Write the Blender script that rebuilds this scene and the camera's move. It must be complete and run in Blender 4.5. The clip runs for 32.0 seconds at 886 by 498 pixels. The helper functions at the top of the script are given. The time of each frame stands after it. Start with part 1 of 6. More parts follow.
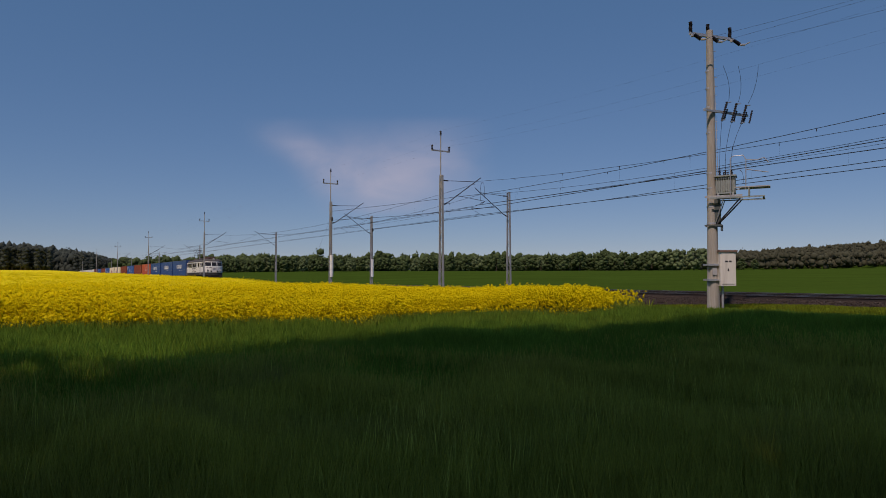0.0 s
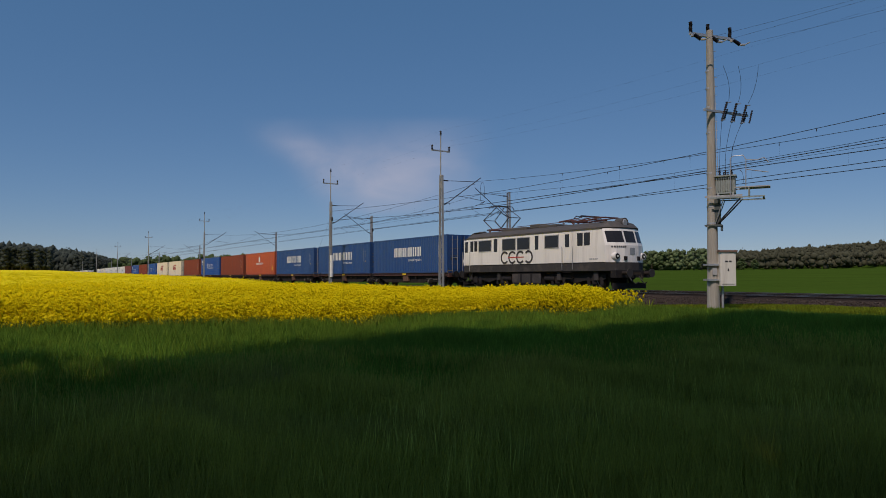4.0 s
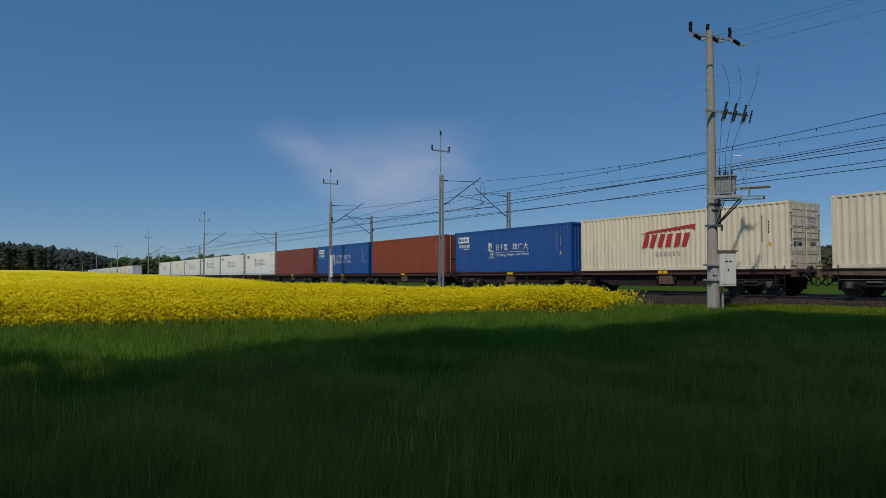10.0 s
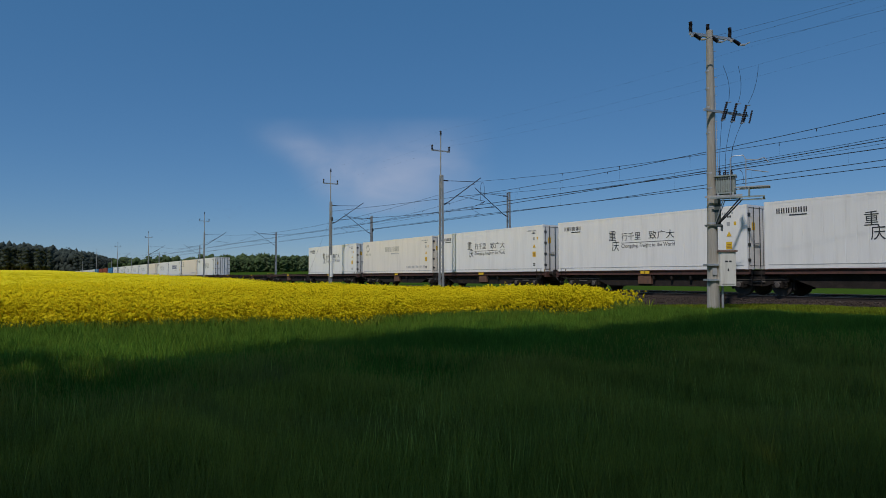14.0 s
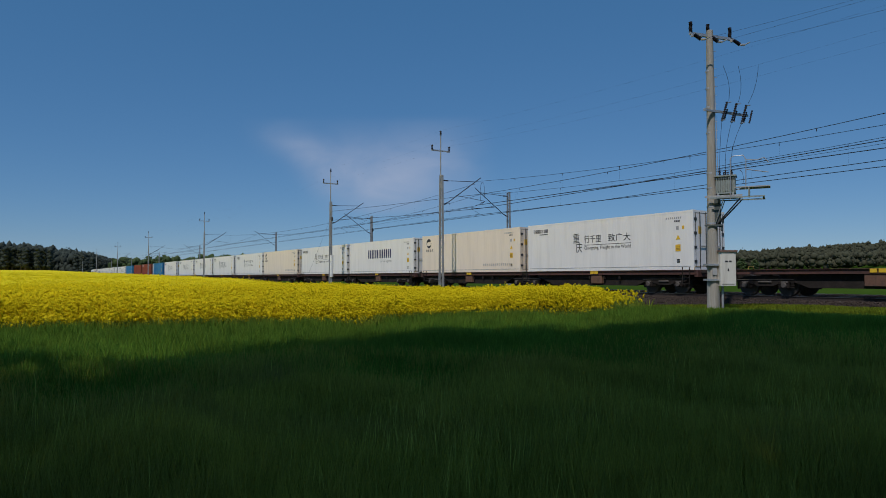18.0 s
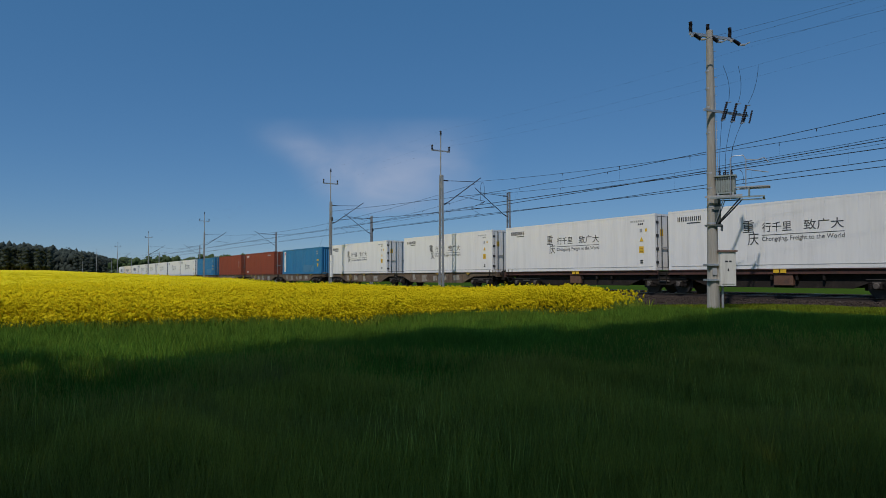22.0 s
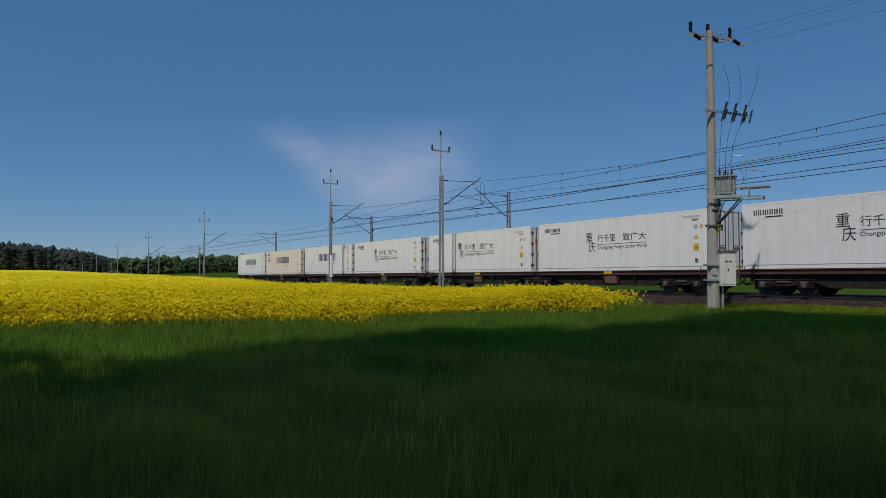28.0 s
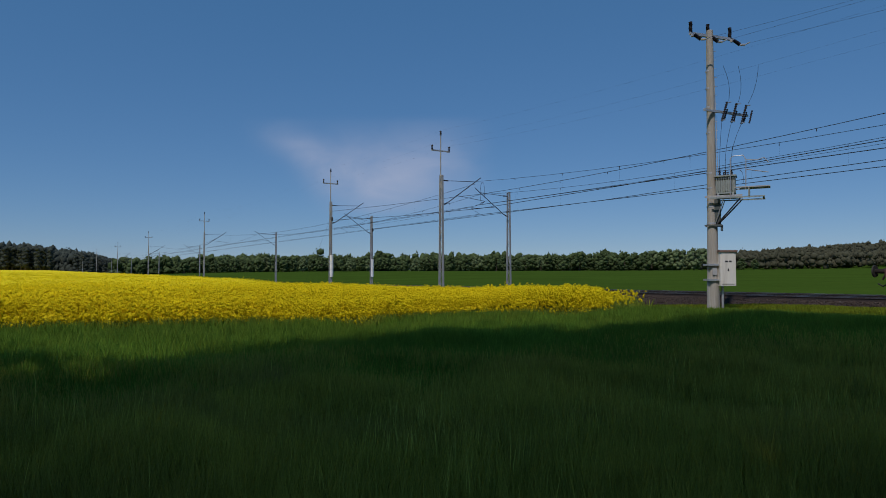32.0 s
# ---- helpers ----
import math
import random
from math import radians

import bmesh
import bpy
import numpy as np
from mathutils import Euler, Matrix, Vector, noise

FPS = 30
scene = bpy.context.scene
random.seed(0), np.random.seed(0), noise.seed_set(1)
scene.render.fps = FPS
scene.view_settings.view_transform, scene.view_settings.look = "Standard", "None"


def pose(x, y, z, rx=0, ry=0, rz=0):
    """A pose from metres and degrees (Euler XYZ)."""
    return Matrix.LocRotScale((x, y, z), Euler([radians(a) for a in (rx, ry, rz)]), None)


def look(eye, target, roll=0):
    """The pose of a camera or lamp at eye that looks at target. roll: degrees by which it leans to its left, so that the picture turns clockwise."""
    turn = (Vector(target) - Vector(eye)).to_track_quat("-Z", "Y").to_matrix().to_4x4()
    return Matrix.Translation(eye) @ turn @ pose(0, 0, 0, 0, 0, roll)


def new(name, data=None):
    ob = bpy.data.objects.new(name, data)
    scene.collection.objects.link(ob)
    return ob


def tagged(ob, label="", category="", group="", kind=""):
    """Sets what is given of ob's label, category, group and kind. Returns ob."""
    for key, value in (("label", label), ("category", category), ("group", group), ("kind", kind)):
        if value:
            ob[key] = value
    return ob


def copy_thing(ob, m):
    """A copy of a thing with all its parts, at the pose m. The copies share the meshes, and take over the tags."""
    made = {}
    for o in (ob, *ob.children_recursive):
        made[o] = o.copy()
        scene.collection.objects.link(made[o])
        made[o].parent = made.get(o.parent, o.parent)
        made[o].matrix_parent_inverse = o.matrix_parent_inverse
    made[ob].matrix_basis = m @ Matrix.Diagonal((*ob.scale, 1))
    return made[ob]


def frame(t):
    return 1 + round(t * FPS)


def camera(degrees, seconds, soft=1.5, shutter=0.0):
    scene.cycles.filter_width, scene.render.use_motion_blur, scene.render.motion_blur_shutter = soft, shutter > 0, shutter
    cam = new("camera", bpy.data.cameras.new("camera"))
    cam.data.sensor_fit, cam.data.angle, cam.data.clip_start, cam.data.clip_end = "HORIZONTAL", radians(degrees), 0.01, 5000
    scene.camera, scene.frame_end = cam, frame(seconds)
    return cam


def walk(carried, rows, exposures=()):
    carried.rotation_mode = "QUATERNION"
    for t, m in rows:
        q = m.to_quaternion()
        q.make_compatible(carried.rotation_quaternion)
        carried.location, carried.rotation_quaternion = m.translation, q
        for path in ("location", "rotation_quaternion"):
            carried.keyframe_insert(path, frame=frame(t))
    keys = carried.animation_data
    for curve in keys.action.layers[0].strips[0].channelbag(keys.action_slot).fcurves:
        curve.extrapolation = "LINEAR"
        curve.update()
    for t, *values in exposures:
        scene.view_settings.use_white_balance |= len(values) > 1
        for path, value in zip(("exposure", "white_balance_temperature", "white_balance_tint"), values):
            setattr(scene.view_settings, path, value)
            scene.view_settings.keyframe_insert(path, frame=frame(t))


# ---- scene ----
EYE = (0.0, 0.0, 0.80)
YAW, TILT = radians(32.79), radians(2.44)
AIM = (-math.cos(YAW) * math.cos(TILT), math.sin(YAW) * math.cos(TILT), 0.80 + math.sin(TILT))
cam = camera(67.47, 32.0, soft=0.75, shutter=0.0)
walk(cam, [(0, look(EYE, AIM)), (32, look(EYE, AIM))], exposures=[(0, 0.05, 7250, 30), (3, 0.07, 7030, 26), (6, 0.07, 6800, 17), (8, 0.05, 6700, 17), (9, 0.04, 6550, 15), (10, 0.02, 6200, 13), (14, 0.02, 6120, 13), (24, 0.02, 6140, 13), (25, 0.03, 6600, 20), (26.5, 0.03, 6500, 18), (28, 0.02, 6180, 14), (30.2, 0.02, 6180, 14), (31, 0.03, 6220, 17), (32, 0.04, 6260, 17)])

# ---- light ----
SUN_ELEV = radians(51.5)
SUN_DIR = Vector((-0.495 * math.cos(SUN_ELEV), 0.869 * math.cos(SUN_ELEV), -math.sin(SUN_ELEV)))  # the way the light goes
world = bpy.data.worlds.new("world")
scene.world = world
world.use_nodes = True
_nt = world.node_tree
_sky = _nt.nodes.new("ShaderNodeTexSky")
_sky.sky_type = "NISHITA"
_sky.sun_disc = False
_sky.sun_elevation = SUN_ELEV
_sky.sun_rotation = math.atan2(0.495, -0.869)
_sky.altitude = 1200.0
_sky.air_density, _sky.dust_density, _sky.ozone_density = 1.0, 0.0, 4.0
_bg = _nt.nodes["Background"]
_bg.inputs["Strength"].default_value = 0.066
_tone = _nt.nodes.new("ShaderNodeHueSaturation")
_tone.inputs["Saturation"].default_value = 1.06
_blue = _nt.nodes.new("ShaderNodeMixRGB")  # evens the sky out towards its own blue
_blue.inputs["Fac"].default_value = 0.46
_blue.inputs["Color2"].default_value = (0.93, 2.96, 5.66, 1)
_nt.links.new(_sky.outputs[0], _blue.inputs["Color1"])
_nt.links.new(_blue.outputs[0], _tone.inputs["Color"])
_nt.links.new(_tone.outputs[0], _bg.inputs["Color"])
sun_data = bpy.data.lights.new("sun", "SUN")
sun_data.energy, sun_data.angle, sun_data.color = 2.5, radians(1.0), (1.0, 0.945, 0.86)
sun = new("sun", sun_data)
sun.matrix_world = look((0, 0, 60), tuple(Vector((0, 0, 60)) + SUN_DIR))

# ---- materials ----
MATS = {}


def mat(name, color, rough=0.7, metal=0.0, scale=3.0, vary=0.18, bump=0.0, bump_scale=40.0, dirt=None, dirt_amount=0.0, random_amount=0.0,
        streak=False, translucent=0.0, island=0.0, spec=0.5):
    """Procedural paint, metal, stone or leaf: a base colour with two scales of variation, wear and fine relief."""
    if name in MATS:
        return MATS[name]
    m = bpy.data.materials.new(name)
    m.use_nodes = True
    nt = m.node_tree
    n, l = nt.nodes, nt.links
    bsdf = n["Principled BSDF"]
    bsdf.inputs["Roughness"].default_value = rough
    bsdf.inputs["Metallic"].default_value = metal
    bsdf.inputs["Specular IOR Level"].default_value = spec
    co = n.new("ShaderNodeTexCoord")
    big = n.new("ShaderNodeTexNoise")
    big.inputs["Scale"].default_value = scale * 0.25
    big.inputs["Detail"].default_value = 3
    fine = n.new("ShaderNodeTexNoise")
    fine.inputs["Scale"].default_value = scale * 4
    fine.inputs["Detail"].default_value = 5
    if streak:
        mp = n.new("ShaderNodeMapping")
        mp.inputs["Scale"].default_value = (2.2, 2.2, 0.16)
        l.new(co.outputs["Object"], mp.inputs[0])
        src = mp.outputs[0]
    else:
        src = co.outputs["Object"]
    l.new(src, big.inputs["Vector"])
    l.new(src, fine.inputs["Vector"])
    mix = n.new("ShaderNodeMath")
    mix.operation = "ADD"
    l.new(big.outputs["Fac"], mix.inputs[0])
    l.new(fine.outputs["Fac"], mix.inputs[1])
    val = n.new("ShaderNodeMapRange")
    val.inputs["From Min"].default_value, val.inputs["From Max"].default_value = 0.6, 1.4
    val.inputs["To Min"].default_value, val.inputs["To Max"].default_value = 1 - vary, 1 + vary
    l.new(mix.outputs[0], val.inputs["Value"])
    hsv = n.new("ShaderNodeHueSaturation")
    hsv.inputs["Color"].default_value = (*color, 1)
    out = val.outputs[0]
    if random_amount or island:
        inf = n.new("ShaderNodeNewGeometry" if island else "ShaderNodeObjectInfo")
        rr = n.new("ShaderNodeMapRange")
        k = island or random_amount
        rr.inputs["To Min"].default_value, rr.inputs["To Max"].default_value = 1 - k, 1 + k
        l.new(inf.outputs["Random Per Island" if island else "Random"], rr.inputs["Value"])
        mul = n.new("ShaderNodeMath")
        mul.operation = "MULTIPLY"
        l.new(out, mul.inputs[0])
        l.new(rr.outputs[0], mul.inputs[1])
        out = mul.outputs[0]
    l.new(out, hsv.inputs["Value"])
    col = hsv.outputs[0]
    if dirt:
        dn = n.new("ShaderNodeTexNoise")
        dn.inputs["Scale"].default_value = scale * 0.8
        dn.inputs["Detail"].default_value = 8
        dn.inputs["Roughness"].default_value = 0.65
        l.new(src, dn.inputs["Vector"])
        dr = n.new("ShaderNodeMapRange")
        dr.inputs["From Min"].default_value, dr.inputs["From Max"].default_value = 0.5, 0.75
        dr.inputs["To Max"].default_value = dirt_amount
        l.new(dn.outputs["Fac"], dr.inputs["Value"])
        mx = n.new("ShaderNodeMixRGB")
        mx.inputs["Color2"].default_value = (*dirt, 1)
        l.new(dr.outputs[0], mx.inputs["Fac"])
        l.new(col, mx.inputs["Color1"])
        col = mx.outputs[0]
    l.new(col, bsdf.inputs["Base Color"])
    if bump:
        bn = n.new("ShaderNodeTexNoise")
        bn.inputs["Scale"].default_value = bump_scale
        bn.inputs["Detail"].default_value = 4
        l.new(co.outputs["Object"], bn.inputs["Vector"])
        bp = n.new("ShaderNodeBump")
        bp.inputs["Strength"].default_value = bump
        bp.inputs["Distance"].default_value = 0.02
        l.new(bn.outputs["Fac"], bp.inputs["Height"])
        l.new(bp.outputs[0], bsdf.inputs["Normal"])
    if translucent:
        tr = n.new("ShaderNodeBsdfTranslucent")
        l.new(col, tr.inputs["Color"])
        ms = n.new("ShaderNodeMixShader")
        ms.inputs["Fac"].default_value = translucent
        l.new(bsdf.outputs[0], ms.inputs[1])
        l.new(tr.outputs[0], ms.inputs[2])
        l.new(ms.outputs[0], n["Material Output"].inputs["Surface"])
    MATS[name] = m
    return m


M_SOIL = mat("meadow_ground", (0.046, 0.088, 0.012), 1.0, scale=0.25, vary=0.25, bump=0.5, bump_scale=6, dirt=(0.056, 0.092, 0.012), dirt_amount=0.7, spec=0.0)
# crop blades carry the olive tone of shade, strip blades the green of sunlight
M_CROP = mat("cereal_blade", (0.385, 0.36, 0.058), 0.85, scale=0.7, vary=0.36, dirt=(0.25, 0.21, 0.07), dirt_amount=0.6, island=0.25, translucent=0.6, spec=0.08)
M_SUNLIT_STRIP = mat("margin_grass", (0.17, 0.28, 0.034), 0.8, scale=0.7, vary=0.35, dirt=(0.22, 0.26, 0.035), dirt_amount=0.5, island=0.3, translucent=0.58, spec=0.06)
M_VERGE = mat("verge_grass", (0.185, 0.225, 0.017), 0.85, scale=0.5, vary=0.3, dirt=(0.21, 0.19, 0.02), dirt_amount=0.6, island=0.35, translucent=0.45, spec=0.06)
M_STALK = mat("pale_stalk", (0.47, 0.47, 0.09), 0.9, scale=0.8, vary=0.2, island=0.4, translucent=0.5, spec=0.02)
M_RAPE = mat("rape_flower", (0.88, 0.745, 0.013), 0.8, scale=0.4, vary=0.12, island=0.12, translucent=0.50, spec=0.03)
M_RAPE_LEAF = mat("rape_stem", (0.20, 0.25, 0.03), 0.7, scale=0.7, vary=0.3, island=0.35, translucent=0.3, spec=0.1)
M_RAPE_FAR = mat("rape_canopy", (0.76, 0.615, 0.012), 0.9, scale=1.2, vary=0.10, bump=0.25, bump_scale=5, dirt=(0.56, 0.46, 0.03), dirt_amount=0.2, spec=0.03)
M_BALLAST = mat("ballast", (0.040, 0.028, 0.021), 0.95, scale=3, vary=0.35, bump=1.0, bump_scale=14, dirt=(0.058, 0.037, 0.025), dirt_amount=0.6, spec=0.2)
M_STONE = mat("ballast_stone", (0.050, 0.036, 0.028), 0.9, scale=3, vary=0.2, island=0.45, spec=0.2)
M_SLEEPER = mat("sleeper_concrete", (0.24, 0.22, 0.19), 0.9, scale=5, vary=0.25, bump=0.4, dirt=(0.10, 0.06, 0.04), dirt_amount=0.7)
M_RAIL = mat("rail_rust", (0.040, 0.029, 0.025), 0.8, metal=0.2, scale=5, vary=0.25)
M_RAILTOP = mat("rail_polished", (0.45, 0.44, 0.43), 0.35, metal=1.0, scale=5, vary=0.1)
M_CONC = mat("pole_concrete", (0.345, 0.32, 0.275), 0.9, scale=3.5, vary=0.22, bump=0.5, bump_scale=30, dirt=(0.19, 0.155, 0.105), dirt_amount=0.6, streak=True)
M_GALV = mat("galvanised_steel", (0.44, 0.45, 0.46), 0.5, metal=0.55, scale=6, vary=0.2, dirt=(0.2, 0.18, 0.16), dirt_amount=0.4)
M_MAST = mat("mast_paint", (0.32, 0.325, 0.335), 0.6, metal=0.2, scale=5, vary=0.2, dirt=(0.16, 0.13, 0.115), dirt_amount=0.5)
M_DARKSTEEL = mat("dark_steel", (0.05, 0.05, 0.055), 0.6, metal=0.4, scale=6, vary=0.25)
M_INSUL = mat("brown_insulator", (0.024, 0.021, 0.025), 0.6, scale=8, vary=0.15, spec=0.25)
M_WIRE = mat("wire_copper_dark", (0.022, 0.025, 0.03), 0.55, metal=0.5, scale=2, vary=0.15)
M_TRAFO = mat("transformer_green", (0.25, 0.29, 0.275), 0.55, scale=6, vary=0.15, dirt=(0.15, 0.13, 0.11), dirt_amount=0.4)
M_DARKTRAFO = mat("bracket_dark_green", (0.075, 0.09, 0.085), 0.6, metal=0.2, scale=6, vary=0.2)
M_BOX = mat("cabinet_cream", (0.66, 0.63, 0.56), 0.55, scale=4, vary=0.06, dirt=(0.36, 0.31, 0.25), dirt_amount=0.5, streak=True)
M_BARK = mat("bark", (0.10, 0.075, 0.055), 0.95, scale=4, vary=0.3, bump=0.6, bump_scale=12)
M_LEAF = mat("broad_leaves", (0.095, 0.135, 0.050), 0.8, scale=0.4, vary=0.3, island=0.25, translucent=0.35, spec=0.15)
M_LEAF2 = mat("light_leaves", (0.14, 0.185, 0.080), 0.8, scale=0.4, vary=0.25, island=0.25, translucent=0.25, spec=0.2)
M_PINE = mat("pine_needles", (0.050, 0.060, 0.048), 0.9, scale=0.4, vary=0.2, island=0.2, spec=0.08)
M_WOOD = mat("mixed_wood", (0.098, 0.098, 0.060), 0.9, scale=0.1, vary=0.3, island=0.12, translucent=0.35, spec=0.1)
M_BLUE = mat("paint_blue", (0.012, 0.062, 0.20), 0.5, scale=1.3, vary=0.16, dirt=(0.05, 0.075, 0.12), dirt_amount=0.35, streak=True)
M_BLUE2 = mat("paint_royal_blue", (0.010, 0.075, 0.29), 0.5, scale=1.3, vary=0.12, dirt=(0.05, 0.08, 0.15), dirt_amount=0.3, streak=True)
M_TEAL = mat("paint_sea_blue", (0.020, 0.16, 0.33), 0.5, scale=1.2, vary=0.18, dirt=(0.10, 0.17, 0.22), dirt_amount=0.4, streak=True)
M_ORANGE = mat("paint_orange", (0.47, 0.085, 0.03), 0.55, scale=1.3, vary=0.12, dirt=(0.22, 0.07, 0.04), dirt_amount=0.4, streak=True)
M_BROWN = mat("paint_red_brown", (0.235, 0.055, 0.028), 0.7, spec=0.25, scale=1.3, vary=0.14, dirt=(0.13, 0.06, 0.045), dirt_amount=0.45, streak=True)
M_MAROON = mat("paint_maroon", (0.19, 0.045, 0.036), 0.6, scale=1.3, vary=0.14, dirt=(0.11, 0.05, 0.04), dirt_amount=0.45, streak=True)
M_CREAM = mat("paint_cream", (0.76, 0.655, 0.475), 0.55, scale=1.3, vary=0.06, dirt=(0.42, 0.33, 0.24), dirt_amount=0.4, streak=True)
M_WHITE = mat("paint_white", (0.80, 0.775, 0.745), 0.45, scale=1.3, vary=0.05, dirt=(0.50, 0.47, 0.43), dirt_amount=0.28, streak=True)
M_IVORY = mat("paint_ivory", (0.82, 0.705, 0.575), 0.5, scale=1.3, vary=0.05, dirt=(0.50, 0.41, 0.33), dirt_amount=0.28, streak=True)
M_PALE = mat("paint_pale", (0.80, 0.735, 0.655), 0.5, scale=1.3, vary=0.05, dirt=(0.50, 0.44, 0.37), dirt_amount=0.3, streak=True)
M_FADED = mat("sign_faded", (0.47, 0.44, 0.38), 0.6, scale=6, vary=0.3)
M_SIGNWHITE = mat("sign_white", (0.75, 0.75, 0.74), 0.6, scale=3, vary=0.08)
M_SIGNDARK = mat("sign_dark_blue", (0.02, 0.025, 0.10), 0.6, scale=3, vary=0.1)
M_SIGNBLACK = mat("sign_black", (0.03, 0.03, 0.035), 0.6, scale=3, vary=0.1)
M_SIGNGREY = mat("sign_grey", (0.36, 0.36, 0.36), 0.6, scale=3, vary=0.1)
M_SIGNRED = mat("sign_red", (0.42, 0.035, 0.03), 0.6, scale=3, vary=0.1)
M_SIGNYELLOW = mat("sign_yellow", (0.72, 0.45, 0.02), 0.6, scale=3, vary=0.1)
M_WAGON = mat("wagon_brown", (0.080, 0.034, 0.026), 0.75, scale=2.0, vary=0.3, dirt=(0.030, 0.024, 0.021), dirt_amount=0.8)
M_RUSTBOX = mat("wagon_orange_box", (0.145, 0.072, 0.044), 0.75, scale=4.0, vary=0.35, dirt=(0.045, 0.032, 0.026), dirt_amount=0.85)
M_BEIGE = mat("wagon_beige", (0.16, 0.115, 0.078), 0.85, spec=0.2, scale=1.4, vary=0.3, dirt=(0.05, 0.032, 0.024), dirt_amount=0.8)
M_YELLOWGRIME = mat("grimy_yellow", (0.34, 0.215, 0.03), 0.75, scale=4, vary=0.25, dirt=(0.08, 0.06, 0.035), dirt_amount=0.8)
M_PATCH = mat("wagon_patch", (0.34, 0.305, 0.25), 0.85, spec=0.2, scale=3.0, vary=0.25, dirt=(0.13, 0.09, 0.06), dirt_amount=0.8)
M_BOGIE = mat("bogie_grime", (0.026, 0.021, 0.018), 0.9, spec=0.15, scale=4.0, vary=0.3, dirt=(0.08, 0.06, 0.05), dirt_amount=0.4)
M_HUB = mat("axle_cover_worn", (0.105, 0.088, 0.075), 0.8, metal=0.2, scale=6.0, vary=0.35, dirt=(0.04, 0.033, 0.028), dirt_amount=0.7)
M_WHEEL = mat("wheel_steel", (0.050, 0.041, 0.036), 0.6, metal=0.4, scale=4.0, vary=0.2)
M_LOCO = mat("loco_light_grey", (0.76, 0.73, 0.68), 0.45, scale=1.6, vary=0.06, dirt=(0.38, 0.34, 0.30), dirt_amount=0.45, streak=True)
M_LOCODARK = mat("loco_dark_grey", (0.05, 0.047, 0.046), 0.8, spec=0.15, scale=1.6, vary=0.15, dirt=(0.16, 0.13, 0.11), dirt_amount=0.5)
M_LOCOROOF = mat("loco_roof", (0.075, 0.068, 0.062), 0.7, scale=1.6, vary=0.2, dirt=(0.12, 0.09, 0.07), dirt_amount=0.4)
M_LOCOBLACK = mat("loco_black", (0.022, 0.02, 0.02), 0.85, spec=0.15, scale=3, vary=0.2, dirt=(0.08, 0.06, 0.05), dirt_amount=0.4)
M_REDEQ = mat("roof_equipment_red", (0.10, 0.034, 0.028), 0.6, scale=3, vary=0.2)
M_GLASS = mat("dark_glass", (0.024, 0.022, 0.022), 0.1, scale=2, vary=0.1, spec=0.4)
M_LAMP = mat("headlight_glass", (0.65, 0.65, 0.62), 0.12, scale=3, vary=0.08, spec=0.8)
M_GASKET = mat("door_hardware", (0.07, 0.07, 0.07), 0.55, metal=0.3, scale=5, vary=0.2)
M_BAR = mat("lock_bar_zinc", (0.42, 0.41, 0.40), 0.5, metal=0.5, scale=5, vary=0.15)
M_RUBBER = mat("hose_rubber", (0.02, 0.02, 0.02), 0.7, scale=5, vary=0.2)


# ---- building helpers ----
def box(bm, x0, x1, y0, y1, z0, z1, bevel=0.0):
    vs = [bm.verts.new(p) for p in ((x0, y0, z0), (x1, y0, z0), (x1, y1, z0), (x0, y1, z0), (x0, y0, z1), (x1, y0, z1), (x1, y1, z1), (x0, y1, z1))]
    fs = [bm.faces.new([vs[i] for i in f]) for f in ((3, 2, 1, 0), (4, 5, 6, 7), (0, 1, 5, 4), (1, 2, 6, 5), (2, 3, 7, 6), (3, 0, 4, 7))]
    if bevel:
        es = list({e for f in fs for e in f.edges})
        bmesh.ops.bevel(bm, geom=es, offset=bevel, segments=1, affect="EDGES")


def rod(bm, p0, p1, r0, r1=None, n=8, caps=True):
    r1 = r0 if r1 is None else r1
    a, b = Vector(p0), Vector(p1)
    d = (b - a).normalized()
    u = d.orthogonal().normalized()
    v = d.cross(u)
    ra, rb = [], []
    for i in range(n):
        t = 2 * math.pi * i / n
        o = u * math.cos(t) + v * math.sin(t)
        ra.append(bm.verts.new(a + o * r0))
        rb.append(bm.verts.new(b + o * r1))
    for i in range(n):
        j = (i + 1) % n
        bm.faces.new((ra[i], ra[j], rb[j], rb[i]))
    if caps:
        bm.faces.new(ra[::-1])
        bm.faces.new(rb)


def tube(bm, pts, r, n=5):
    """One bent rod along the points."""
    pts = [Vector(p) for p in pts]
    rows = []
    u = None
    for i, p in enumerate(pts):
        d = (pts[min(i + 1, len(pts) - 1)] - pts[max(i - 1, 0)]).normalized()
        u = d.orthogonal().normalized() if u is None else (u - d * u.dot(d)).normalized()
        v = d.cross(u)
        rows.append([bm.verts.new(p + (u * math.cos(2 * math.pi * k / n) + v * math.sin(2 * math.pi * k / n)) * r) for k in range(n)])
    for a, b in zip(rows[:-1], rows[1:]):
        for k in range(n):
            j = (k + 1) % n
            bm.faces.new((a[k], a[j], b[j], b[k]))


def prism(bm, outline, y0, y1):
    """An outline in x and z, pushed from y0 to y1."""
    a = [bm.verts.new((x, y0, z)) for x, z in outline]
    b = [bm.verts.new((x, y1, z)) for x, z in outline]
    n = len(outline)
    bm.faces.new(a)
    bm.faces.new(b[::-1])
    for i in range(n):
        j = (i + 1) % n
        bm.faces.new((a[j], a[i], b[i], b[j]))


MESHES = {}


